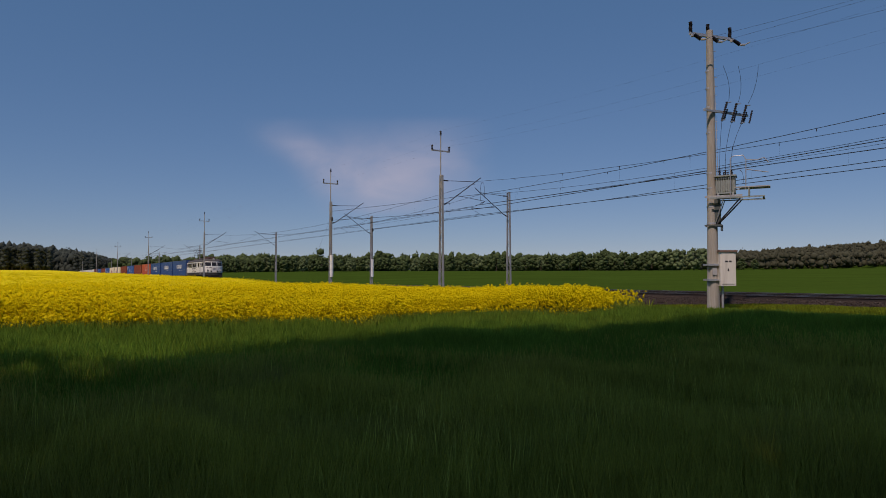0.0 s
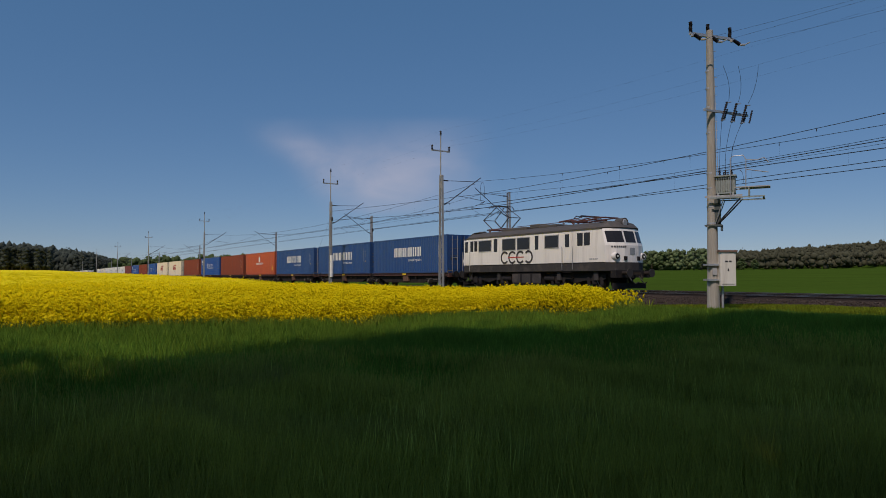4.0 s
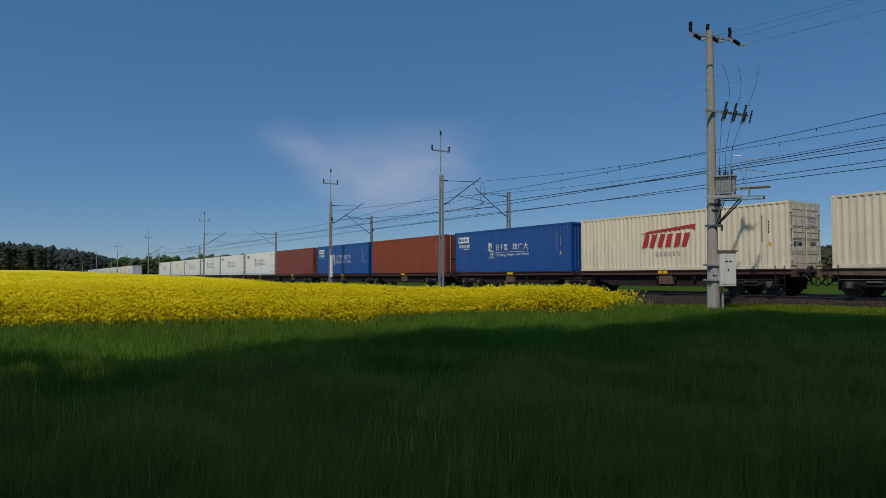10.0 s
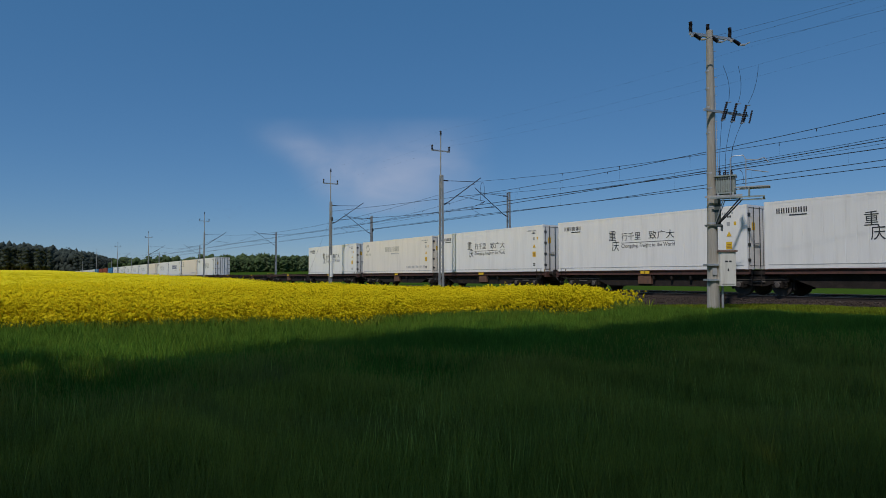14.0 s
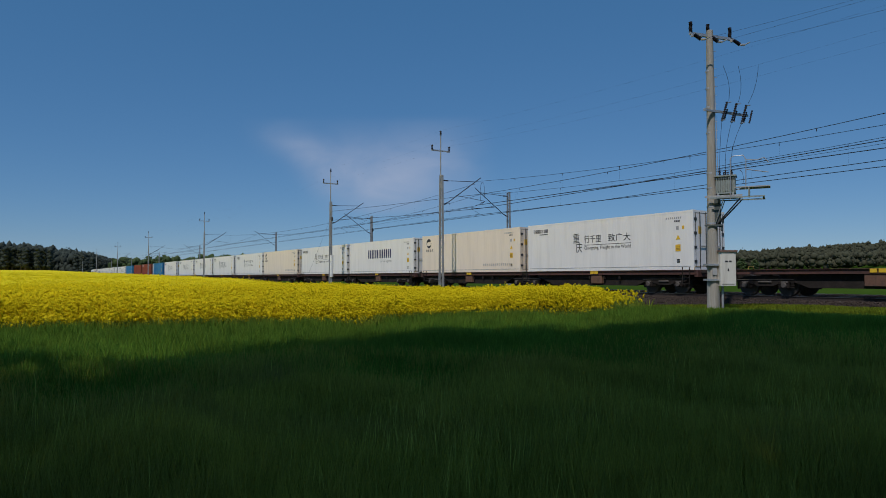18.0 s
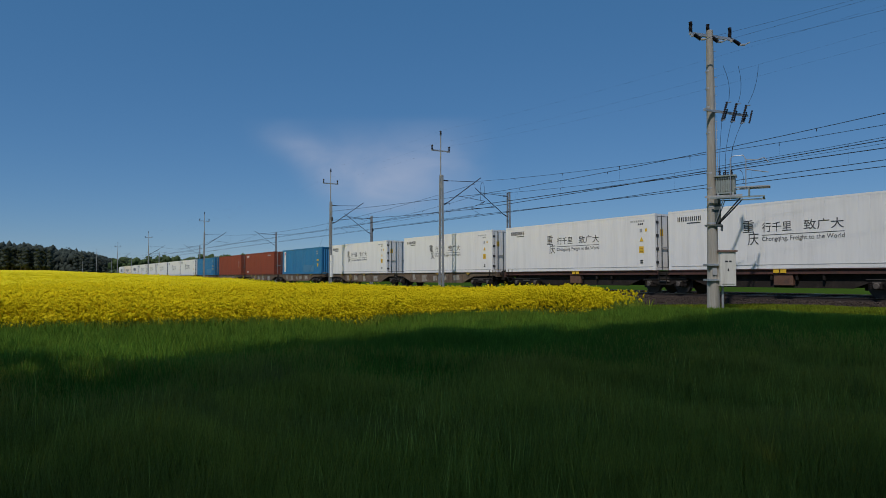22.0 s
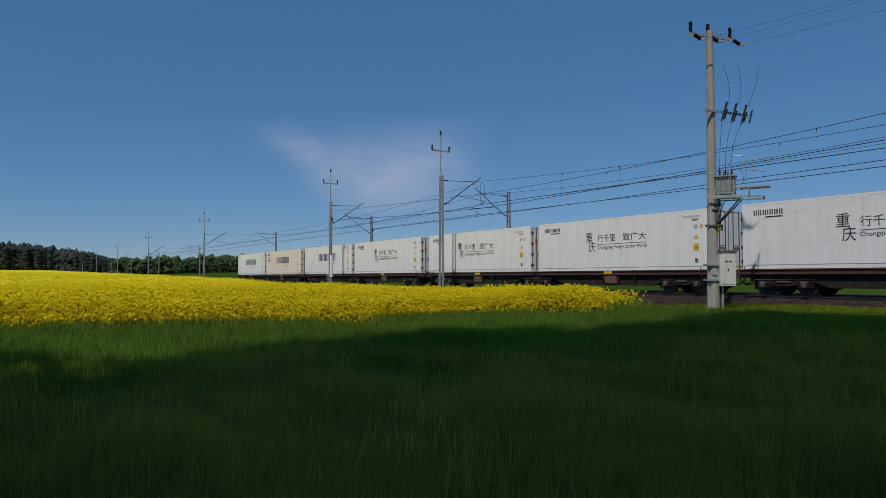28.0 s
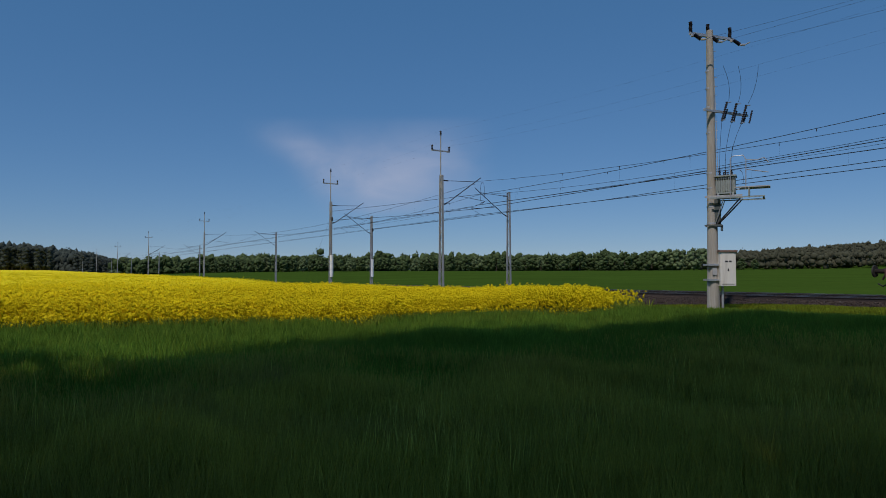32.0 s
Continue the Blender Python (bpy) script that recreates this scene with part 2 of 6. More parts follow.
def shape(key, material, build, smooth=False):
    """The mesh of that key, built once."""
    k = (key, material.name)
    if k not in MESHES:
        bm = bmesh.new()
        build(bm)
        bmesh.ops.recalc_face_normals(bm, faces=bm.faces)
        me = bpy.data.meshes.new(key)
        bm.to_mesh(me)
        bm.free()
        me.materials.append(material)
        if smooth:
            me.shade_smooth()
        MESHES[k] = me
    return MESHES[k]


def link(name, me, parent=None, m=None, label=""):
    ob = new(name, me)
    if parent is not None:
        ob.parent = parent
    if m is not None:
        ob.matrix_basis = m
    if label:
        tagged(ob, label)
    return ob


def part(name, build, material, parent, label="", key=None, m=None, smooth=False):
    """One mesh part under a thing; parts of one key share their mesh."""
    if key is None:
        key = name + str(len(MESHES))
    return link(name, shape(key, material, build, smooth), parent, m, label)


def bulk(name, verts, faces, material, smooth=False):
    """One object from arrays of vertices and faces of equal size."""
    verts, faces = np.asarray(verts, np.float32), np.asarray(faces, np.int32)
    me = bpy.data.meshes.new(name)
    me.vertices.add(len(verts))
    me.vertices.foreach_set("co", verts.ravel())
    k = faces.shape[1]
    me.loops.add(faces.size)
    me.loops.foreach_set("vertex_index", faces.ravel())
    me.polygons.add(len(faces))
    me.polygons.foreach_set("loop_start", np.arange(0, faces.size, k, dtype=np.int32))
    me.update(calc_edges=True)
    me.validate()
    me.materials.append(material)
    if smooth:
        me.shade_smooth()
    return new(name, me)


def thing(name, label, category, group="", m=None):
    ob = new(name)
    ob.empty_display_size = 0.3
    if m is not None:
        ob.matrix_basis = m
    return tagged(ob, label, category, group)


def letters(key, text, size, material, width=None):
    """Flat lettering in the x-z plane, facing -y, its lower left corner at the origin, fitted to a width."""
    k = (key, material.name)
    if k not in MESHES:
        cu = bpy.data.curves.new(key, "FONT")
        cu.body, cu.size = text, size
        ob = bpy.data.objects.new(key, cu)
        scene.collection.objects.link(ob)
        dg = bpy.context.evaluated_depsgraph_get()
        me = bpy.data.meshes.new_from_object(ob.evaluated_get(dg))
        bpy.data.objects.remove(ob)
        me.name = key
        co = np.empty(len(me.vertices) * 3, np.float32)
        me.vertices.foreach_get("co", co)
        co = co.reshape(-1, 3)
        co[:, 0] -= co[:, 0].min()
        co[:, 1] -= co[:, 1].min()
        if width:
            co[:, 0] *= width / co[:, 0].max()
        out = np.stack([co[:, 0], np.zeros(len(co)), co[:, 1]], 1)
        me.vertices.foreach_set("co", out.astype(np.float32).ravel())
        me.update()
        me.materials.clear()
        me.materials.append(material)
        MESHES[k] = me
    return MESHES[k]


def at(x, y, z):
    return Matrix.Translation((x, y, z))


# ---- ground ----
TRACK = (28.48, 32.48)
RAPE_X, RAPE_Y = -15.7, 23.2


def smooth_step(a, b, v):
    t = np.clip((v - a) / (b - a), 0, 1)
    return t * t * (3 - 2 * t)


def ground_z(x, y):
    """Height of the ground, railhead at 0."""
    x, y = np.asarray(x, float), np.asarray(y, float)
    near = -0.78 + 0.42 * smooth_step(8, 20.5, y) + 0.05 * smooth_step(22, 24.6, y) + 0.03 * np.sin(x * 0.31 + 1) * np.sin(y * 0.27)
    hill = np.maximum(0, -x - 45)
    field = -0.66 + 0.05 * smooth_step(0, 60, hill) + 0.0108 * hill * smooth_step(0, 40, hill) + 0.0006 * np.clip(RAPE_Y - y, 0, 60) * np.minimum(hill, 80) / 20
    south = near + (field - near) * smooth_step(-10, -30, x)
    d = np.hypot(x, y)
    wgt = 1 - np.exp(-np.maximum(y - 38, 0) / 60)
    north = -0.5 + wgt * 0.0125 * np.minimum(d, 900)
    # wooded hill on the far side
    a = x * 0.5417 + y * 0.8406
    north = north + 30 * smooth_step(480, 900, d) * smooth_step(100, 800, a) * smooth_step(60, 200, y)
    side = smooth_step(RAPE_Y + 2.1, RAPE_Y + 3.0, y) * smooth_step(-820, -745, x)
    z = south * (1 - side) + (-0.5) * side
    return np.where(y > 38, north, z)


def axis(points):
    out = []
    for a, b, step in points:
        out += list(np.arange(a, b, step))
    return np.array(out + [points[-1][1]])


gx = axis([(-4500, -1200, 300), (-1200, -400, 25), (-400, -60, 8), (-60, 20, 1.0), (20, 120, 10), (120, 900, 60), (900, 4500, 400)])
gy = axis([(-4500, -900, 400), (-900, -120, 60), (-120, -20, 8), (-20, 22, 1.0), (22, 40, 0.6), (40, 200, 8), (200, 1400, 25), (1400, 4500, 300)])
GX, GY = np.meshgrid(gx, gy)
gv = np.stack([GX, GY, ground_z(GX, GY)], -1).reshape(-1, 3)
_r, _c = np.meshgrid(np.arange(len(gy) - 1), np.arange(len(gx) - 1), indexing="ij")
_i = (_r * len(gx) + _c).ravel()
gf = np.stack([_i, _i + 1, _i + 1 + len(gx), _i + len(gx)], 1)
ground = bulk("ground", gv, gf, M_SOIL, smooth=True)
tagged(ground, "rolling green meadow and field soil reaching the horizon", "ground", kind="structure")

# ---- railway track ----
def ballast_bed():
    xs = axis([(-742, -80, 20), (-80, 10, 0.5), (10, 160, 10)])
    prof = [(25.0, -0.62), (26.5, -0.22), (27.3, -0.17), (34.4, -0.17), (35.2, -0.22), (36.8, -0.62)]
    v = []
    for x in xs:
        for k, (y, z) in enumerate(prof):
            n1 = noise.noise((x * 0.9, k * 3.1, 0)) * (0.12 if -80 < x < 10 else 0.0)
            v.append((x, y + n1, z + n1 * 0.25))
    m = len(prof)
    f = [(i * m + j, (i + 1) * m + j, (i + 1) * m + j + 1, i * m + j + 1) for i in range(len(xs) - 1) for j in range(m - 1)]
    return tagged(bulk("ballast_bed", v, f, M_BALLAST), "grey-brown crushed stone ballast bed under two tracks", "ballast", kind="structure")


ballast_bed()


def loose_stones(count):
    rs = np.random.RandomState(5)
    base = np.array([(1, 0, 0), (-1, 0, 0), (0, 1, 0), (0, -1, 0), (0, 0, 1), (0, 0, -1)], float)
    tri = np.array([(0, 2, 4), (2, 1, 4), (1, 3, 4), (3, 0, 4), (2, 0, 5), (1, 2, 5), (3, 1, 5), (0, 3, 5)])
    x = -34 + 36 * rs.rand(count)
    y = np.where(rs.rand(count) < 0.75, 25.0 + 2.6 * rs.rand(count), 29.4 + 2.2 * rs.rand(count))
    z = np.interp(y, [25.0, 26.5, 27.3], [-0.60, -0.21, -0.16])
    s = 0.025 + 0.045 * rs.rand(count)
    v = base[None] * s[:, None, None] * (0.6 + 0.8 * rs.rand(count, 6, 1)) * (1, 1, 0.8) + np.stack([x, y, z], 1)[:, None]
    f = tri[None] + (np.arange(count) * 6)[:, None, None]
    tagged(bulk("ballast_stones", v.reshape(-1, 3), f.reshape(-1, 3), M_STONE), "loose angular ballast stones along the track", "stones", kind="stuff")


loose_stones(9000)


def rail_build(x0, x1):
    def b(bm):
        prof = [(-0.075, -0.172), (0.075, -0.172), (0.07, -0.16), (0.012, -0.14), (0.010, -0.045), (0.036, -0.035), (0.036, -0.006),
                (-0.036, -0.006), (-0.036, -0.035), (-0.010, -0.045), (-0.012, -0.14), (-0.07, -0.16)]
        a = [bm.verts.new((x0, y, z)) for y, z in prof]
        c = [bm.verts.new((x1, y, z)) for y, z in prof]
        for i in range(len(prof)):
            j = (i + 1) % len(prof)
            bm.faces.new((a[i], a[j], c[j], c[i]))
    return b


for k, yc in enumerate(TRACK):
    for sgn in (-1, 1):
        rail = link("rail", shape("rail", M_RAIL, rail_build(-742, 160)), None, at(0, yc + sgn * 0.7525, 0.0))
        tagged(rail, "rusty steel rail on the ballast with a worn bright head", "rail", "rails of two tracks", "structure")
        part("rail_head", lambda bm: box(bm, -742, 160, -0.034, 0.034, -0.006, 0.0), M_RAILTOP, rail, key="rail_head")


def sleeper_build(bm):
    prism(bm, [(-0.13, -0.22), (0.13, -0.22), (0.10, -0.05), (-0.10, -0.05)], -1.25, 1.25)
    for s in (-1, 1):
        box(bm, -0.09, 0.09, s * 0.7525 - 0.15, s * 0.7525 + 0.15, -0.12, -0.035)


_sl = shape("sleeper", M_SLEEPER, sleeper_build)
for yc in TRACK:
    for i in range(75):
        tagged(link("sleeper", _sl, None, at(-40 + i * 0.6, yc, -0.125)), "grey concrete sleeper bedded in ballast", "sleeper", "sleepers", "structure")

# ---- catenary masts ----
CONTACT, MESSENGER = 6.05, 7.70


def lattice(bm, h, w0, w1, d):
    """Two flat channel legs with zigzag lacing between them, tapering upward; wide along x."""
    for s in (-1, 1):
        lo = [(s * w0 / 2 - 0.022, -d / 2), (s * w0 / 2 + 0.022, -d / 2), (s * w0 / 2 + 0.022, d / 2), (s * w0 / 2 - 0.022, d / 2)]
        hi = [(s * w1 / 2 - 0.022, -d / 2), (s * w1 / 2 + 0.022, -d / 2), (s * w1 / 2 + 0.022, d / 2), (s * w1 / 2 - 0.022, d / 2)]
        a = [bm.verts.new((x, y, 0)) for x, y in lo]
        b = [bm.verts.new((x, y, h)) for x, y in hi]
        for i in range(4):
            j = (i + 1) % 4
            bm.faces.new((a[i], a[j], b[j], b[i]))
        bm.faces.new(b)
    n = int(h / 0.5)
    for i in range(n):
        for yy in (-d / 2, d / 2):
            a, b = (i / n), ((i + 1) / n)
            wa, wb = w0 + (w1 - w0) * a, w0 + (w1 - w0) * b
            s = 1 if i % 2 else -1
            rod(bm, (s * wa / 2, yy, a * h), (-s * wb / 2, yy, b * h), 0.016, n=4)
    for z in (h - 0.02, h * 0.5, 0.3):
        w = w0 + (w1 - w0) * z / h
        box(bm, -w / 2, w / 2, -d / 2, d / 2, z - 0.05, z)


def insulator(bm, p0, p1, r=0.06, discs=5):
    """One turned body: a core with a row of sheds."""
    a, b = Vector(p0), Vector(p1)
    d = (b - a).normalized()
    u = d.orthogonal().normalized()
    v = d.cross(u)
    rows = []
    for i in range(discs):
        for q, w in ((0.10, 0.45), (0.22, 1.0), (0.62, 0.78), (0.72, 0.45)):
            c = a.lerp(b, (i + q) / discs)
            rows.append([bm.verts.new(c + (u * math.cos(k * math.pi / 5) + v * math.sin(k * math.pi / 5)) * r * w) for k in range(10)])
    for m, n in zip(rows[:-1], rows[1:]):
        for k in range(10):
            bm.faces.new((m[k], m[(k + 1) % 10], n[(k + 1) % 10], n[k]))
    bm.faces.new(rows[0][::-1])
    bm.faces.new(rows[-1])


def mast(x, near, topped, weights=False, double=False):
    """A lattice mast with its bracket toward its track; near: on this side of the line."""
    y = 25.5 if near else 35.5
    s = 1 if near else -1
    tr = (TRACK[0] if near else TRACK[1]) - y
    z0 = -0.55
    label = "grey lattice catenary mast" + (" with weights" if weights else "") + (" and topping insulators" if topped else "")
    t = thing("catenary_mast", label + ", beside the track", "mast", "catenary masts", at(x, y, z0))
    h = 8.1 - z0
    part("lattice_column", lambda bm: lattice(bm, h, 0.50, 0.28, 0.16), M_MAST, t, key="mast_column")
    part("footing", lambda bm: box(bm, -0.4, 0.4, -0.35, 0.35, -0.3, 0.22, 0.04), M_CONC, t, key="mast_footing")
    zb, zt = 6.1 - z0, 7.75 - z0
    arm = part("bracket_arm", lambda bm: (rod(bm, (0, s * 0.45, zb), (0, tr + s * 0.5, zt + 0.45), 0.032, n=6),
                                           rod(bm, (0, s * 0.55, zt), (0, tr + s * 0.1, zt + 0.12), 0.022, n=6),
                                           rod(bm, (0, s * 1.25, zb + 0.65), (0, tr + s * 0.9, CONTACT + 0.42 - z0), 0.018, n=6),
                                           rod(bm, (0, tr + s * 0.9, CONTACT + 0.42 - z0), (0, tr, CONTACT - z0), 0.014, n=5)), M_DARKSTEEL, t, key="mast_arm%d" % s)
    part("arm_insulator", lambda bm: insulator(bm, (0, s * 0.14, zb - 0.1), (0, s * 0.5, zb + 0.05), 0.055), M_INSUL, arm, key="arm_ins_a%d" % s)
    part("arm_insulator", lambda bm: insulator(bm, (0, s * 0.14, zt), (0, s * 0.6, zt), 0.055), M_INSUL, arm, key="arm_ins_b%d" % s)
    if topped:
        pole = part("extension_pole", lambda bm: rod(bm, (-0.1, 0, h - 0.9), (-0.1, 0, 11.0 - z0), 0.055, 0.04, n=8), M_MAST, t, key="mast_ext")
        part("crossarm", lambda bm: box(bm, -0.14, -0.06, -0.78, 0.78, 9.83 - z0, 9.92 - z0), M_MAST, t, key="mast_cross")
        for yy, zz in ((-0.72, 9.92), (0.72, 9.92), (0, 11.0)):
            part("pin_insulator", lambda bm: insulator(bm, (-0.1, yy, zz - z0), (-0.1, yy, zz + 0.36 - z0), 0.09, 3), M_INSUL, pole, key="mast_pin%.1f" % yy)
    if weights:
        w = part("weight_stack", lambda bm: [rod(bm, (0.28, 0, 1.4 + i * 0.115), (0.28, 0, 1.4 + i * 0.115 + 0.1), 0.17, n=12) for i in range(18)], M_SIGNWHITE, t,
                 "stack of pale round tension weights", key="mast_weights")
        part("weight_rope", lambda bm: rod(bm, (0.28, 0, 3.4), (0.28, 0, 6.9), 0.012, n=5), M_WIRE, w, key="mast_rope")
        part("pulley", lambda bm: rod(bm, (0.28, -0.04, 6.95), (0.28, 0.04, 6.95), 0.2, n=14), M_DARKSTEEL, w, key="mast_pulley")
    return t


NEAR_MASTS = [72.0, 16.0, -39.8, -59.6, -110.7, -164.1, -218.6, -280.0, -340.0]
FAR_MASTS = [44.0, -1.0, -44.7, -70.8, -105.2, -158.2, -209.6, -265.2, -325.0]
for x in NEAR_MASTS:
    mast(x, True, True, weights=(x == -59.6))
for x in FAR_MASTS:
    mast(x, False, False, weights=(x == -70.8))


def wire_between(bm, a, b, sag, r, n=14):
    pts = []
    for i in range(n + 1):
        t = i / n
        p = Vector(a).lerp(Vector(b), t)
        p.z -= sag * 4 * t * (1 - t)
        pts.append(p)
    tube(bm, pts, r, 4)


def overhead(xs, yc, contacts, low, label, overlap):
    """Messenger, contact wires and droppers; overlap: the left end of the bay where two sections run side by side."""
    t = thing("overhead_line", label, "catenary", "overhead lines")
    xs = sorted(set(xs))
    for a, b in zip(xs[:-1], xs[1:]):
        bay = a == overlap
        s = low if bay else min(0.8 * ((b - a) / 45) ** 2, 1.1)
        top = MESSENGER + (0.18 if bay and yc < 30 else 0)
        part("messenger_wire", lambda bm: wire_between(bm, (a, yc, top), (b, yc, top), s, 0.013), M_WIRE, t)
        if bay:
            part("contact_wire", lambda bm: wire_between(bm, (a, yc + 0.05, contacts[0]), (b, yc + 0.05, contacts[1]), 0.06, 0.021), M_WIRE, t)
        else:
            for k in (0, 1):
                dy = 0.08 * (1 - 2 * k)
                part("contact_wire", lambda bm: wire_between(bm, (a, yc + dy, 6.08 - 0.1 * k), (b, yc + dy, 6.08 - 0.1 * k), 0.03, 0.014, 4), M_WIRE, t)
        n = max(2, int((b - a) / 4.4))
        for i in range(1, n):
            u = i / n
            zm = top - s * 4 * u * (1 - u)
            xx = a + (b - a) * u
            part("dropper", lambda bm: rod(bm, (xx, yc, 5.95), (xx, yc, zm), 0.0018, n=4), M_WIRE, t, key="dropper%.1f_%.1f" % (xx, yc))
            part("clip", lambda bm: rod(bm, (xx, yc, zm - 0.13), (xx, yc, zm), 0.016, n=5), M_WIRE, t, key="clip%.1f_%.1f" % (xx, yc))


overhead([x for x in NEAR_MASTS if x != -59.6], TRACK[0], (6.12, 5.72), 1.12, "dark copper overhead contact line with droppers over the near track", -39.8)
overhead([x for x in FAR_MASTS if x != -70.8], TRACK[1], (6.03, 5.70), 0.78, "dark copper overhead contact line with droppers over the far track", -44.7)


def overlap_wires():
    t = thing("anchor_wires", "dark tensioned anchoring wires where two overhead sections overlap", "catenary", "overhead lines")
    # messenger of the second section, with its clips
    run = [(-59.6, 25.5, 7.15), (-50, 27.2, 7.05), (-42, 28.4, 6.97)] + [(x, 28.48, 6.82 + 0.41 * ((x + 32) / 20.0) ** 2) for x in np.arange(-39, 4, 2.5)]
    part("messenger_wire", lambda bm: tube(bm, run, 0.016, 4), M_WIRE, t)
    for x in np.arange(-38.6, 2, 3.95):
        z = 6.82 + 0.41 * ((x + 32) / 20.0) ** 2
        part("clip", lambda bm: rod(bm, (x, 28.48, z - 0.13), (x, 28.48, z), 0.016, n=5), M_WIRE, t)
    near = [(-59.6, 25.5, 6.3), (-48, 27.4, 5.95), (-39.2, 28.55, 5.84), (-26, 28.55, 5.95), (-12.5, 28.55, 6.18), (2.0, 28.6, 6.5)]
    far = [(-70.8, 35.5, 6.5), (-55, 33.5, 6.1), (-44.7, 32.6, 5.93), (-31, 32.6, 5.9), (-22, 32.6, 6.02), (-1.0, 32.6, 6.1)]
    for pts in (near, far):
        part("contact_wire", lambda bm: tube(bm, pts, 0.020, 4), M_WIRE, t)
    part("anchor_wire", lambda bm: wire_between(bm, (-70.8, 35.5, 7.0), (-44.7, 32.7, 6.9), 0.1, 0.010), M_WIRE, t)
    part("anchor_wire", lambda bm: wire_between(bm, (-44.7, 32.7, 6.9), (-1.0, 32.7, 6.95), 0.15, 0.010), M_WIRE, t)
    part("stay_wire", lambda bm: rod(bm, (-59.6, 25.5, 6.5), (-66.5, 25.3, -0.5), 0.005, n=4), M_WIRE, t)
    loop = [(-39.0 + 0.28 * math.cos(q), 28.55, 6.95 + 0.80 * math.sin(q)) for q in np.linspace(-0.5, 5.2, 14)]
    part("jumper_loop", lambda bm: tube(bm, loop, 0.012), M_WIRE, t)


overlap_wires()


def feeder_line():
    t = thing("feeder_line", "three thin power wires along the mast tops", "power line")
    xs = sorted(NEAR_MASTS)
    for yy, zz in ((-0.72, 10.28), (0.72, 10.28), (0, 11.36)):
        def runs(bm):
            for a, b in zip(xs[:-1], xs[1:]):
                wire_between(bm, (a - 0.1, 25.5 + yy, zz), (b - 0.1, 25.5 + yy, zz), 0.5 * ((b - a) / 36) ** 2 if b - a < 45 else 1.0, 0.0019 if b > 0 else 0.0008)
        part("feeder_wire", runs, M_WIRE, t)


feeder_line()

# ---- transformer pole ----
POLE = Vector((-15.1, 21.5, -0.5))
ARM = Vector((0.86, 0.51, 0)).normalized()  # the way the platform points
TOP = Vector((0.13, 0.99, 0)).normalized()  # the way the crossarm and the switches point
FACE = Vector((0.56, 0.83, 0)).normalized()  # along the front of the cabinet


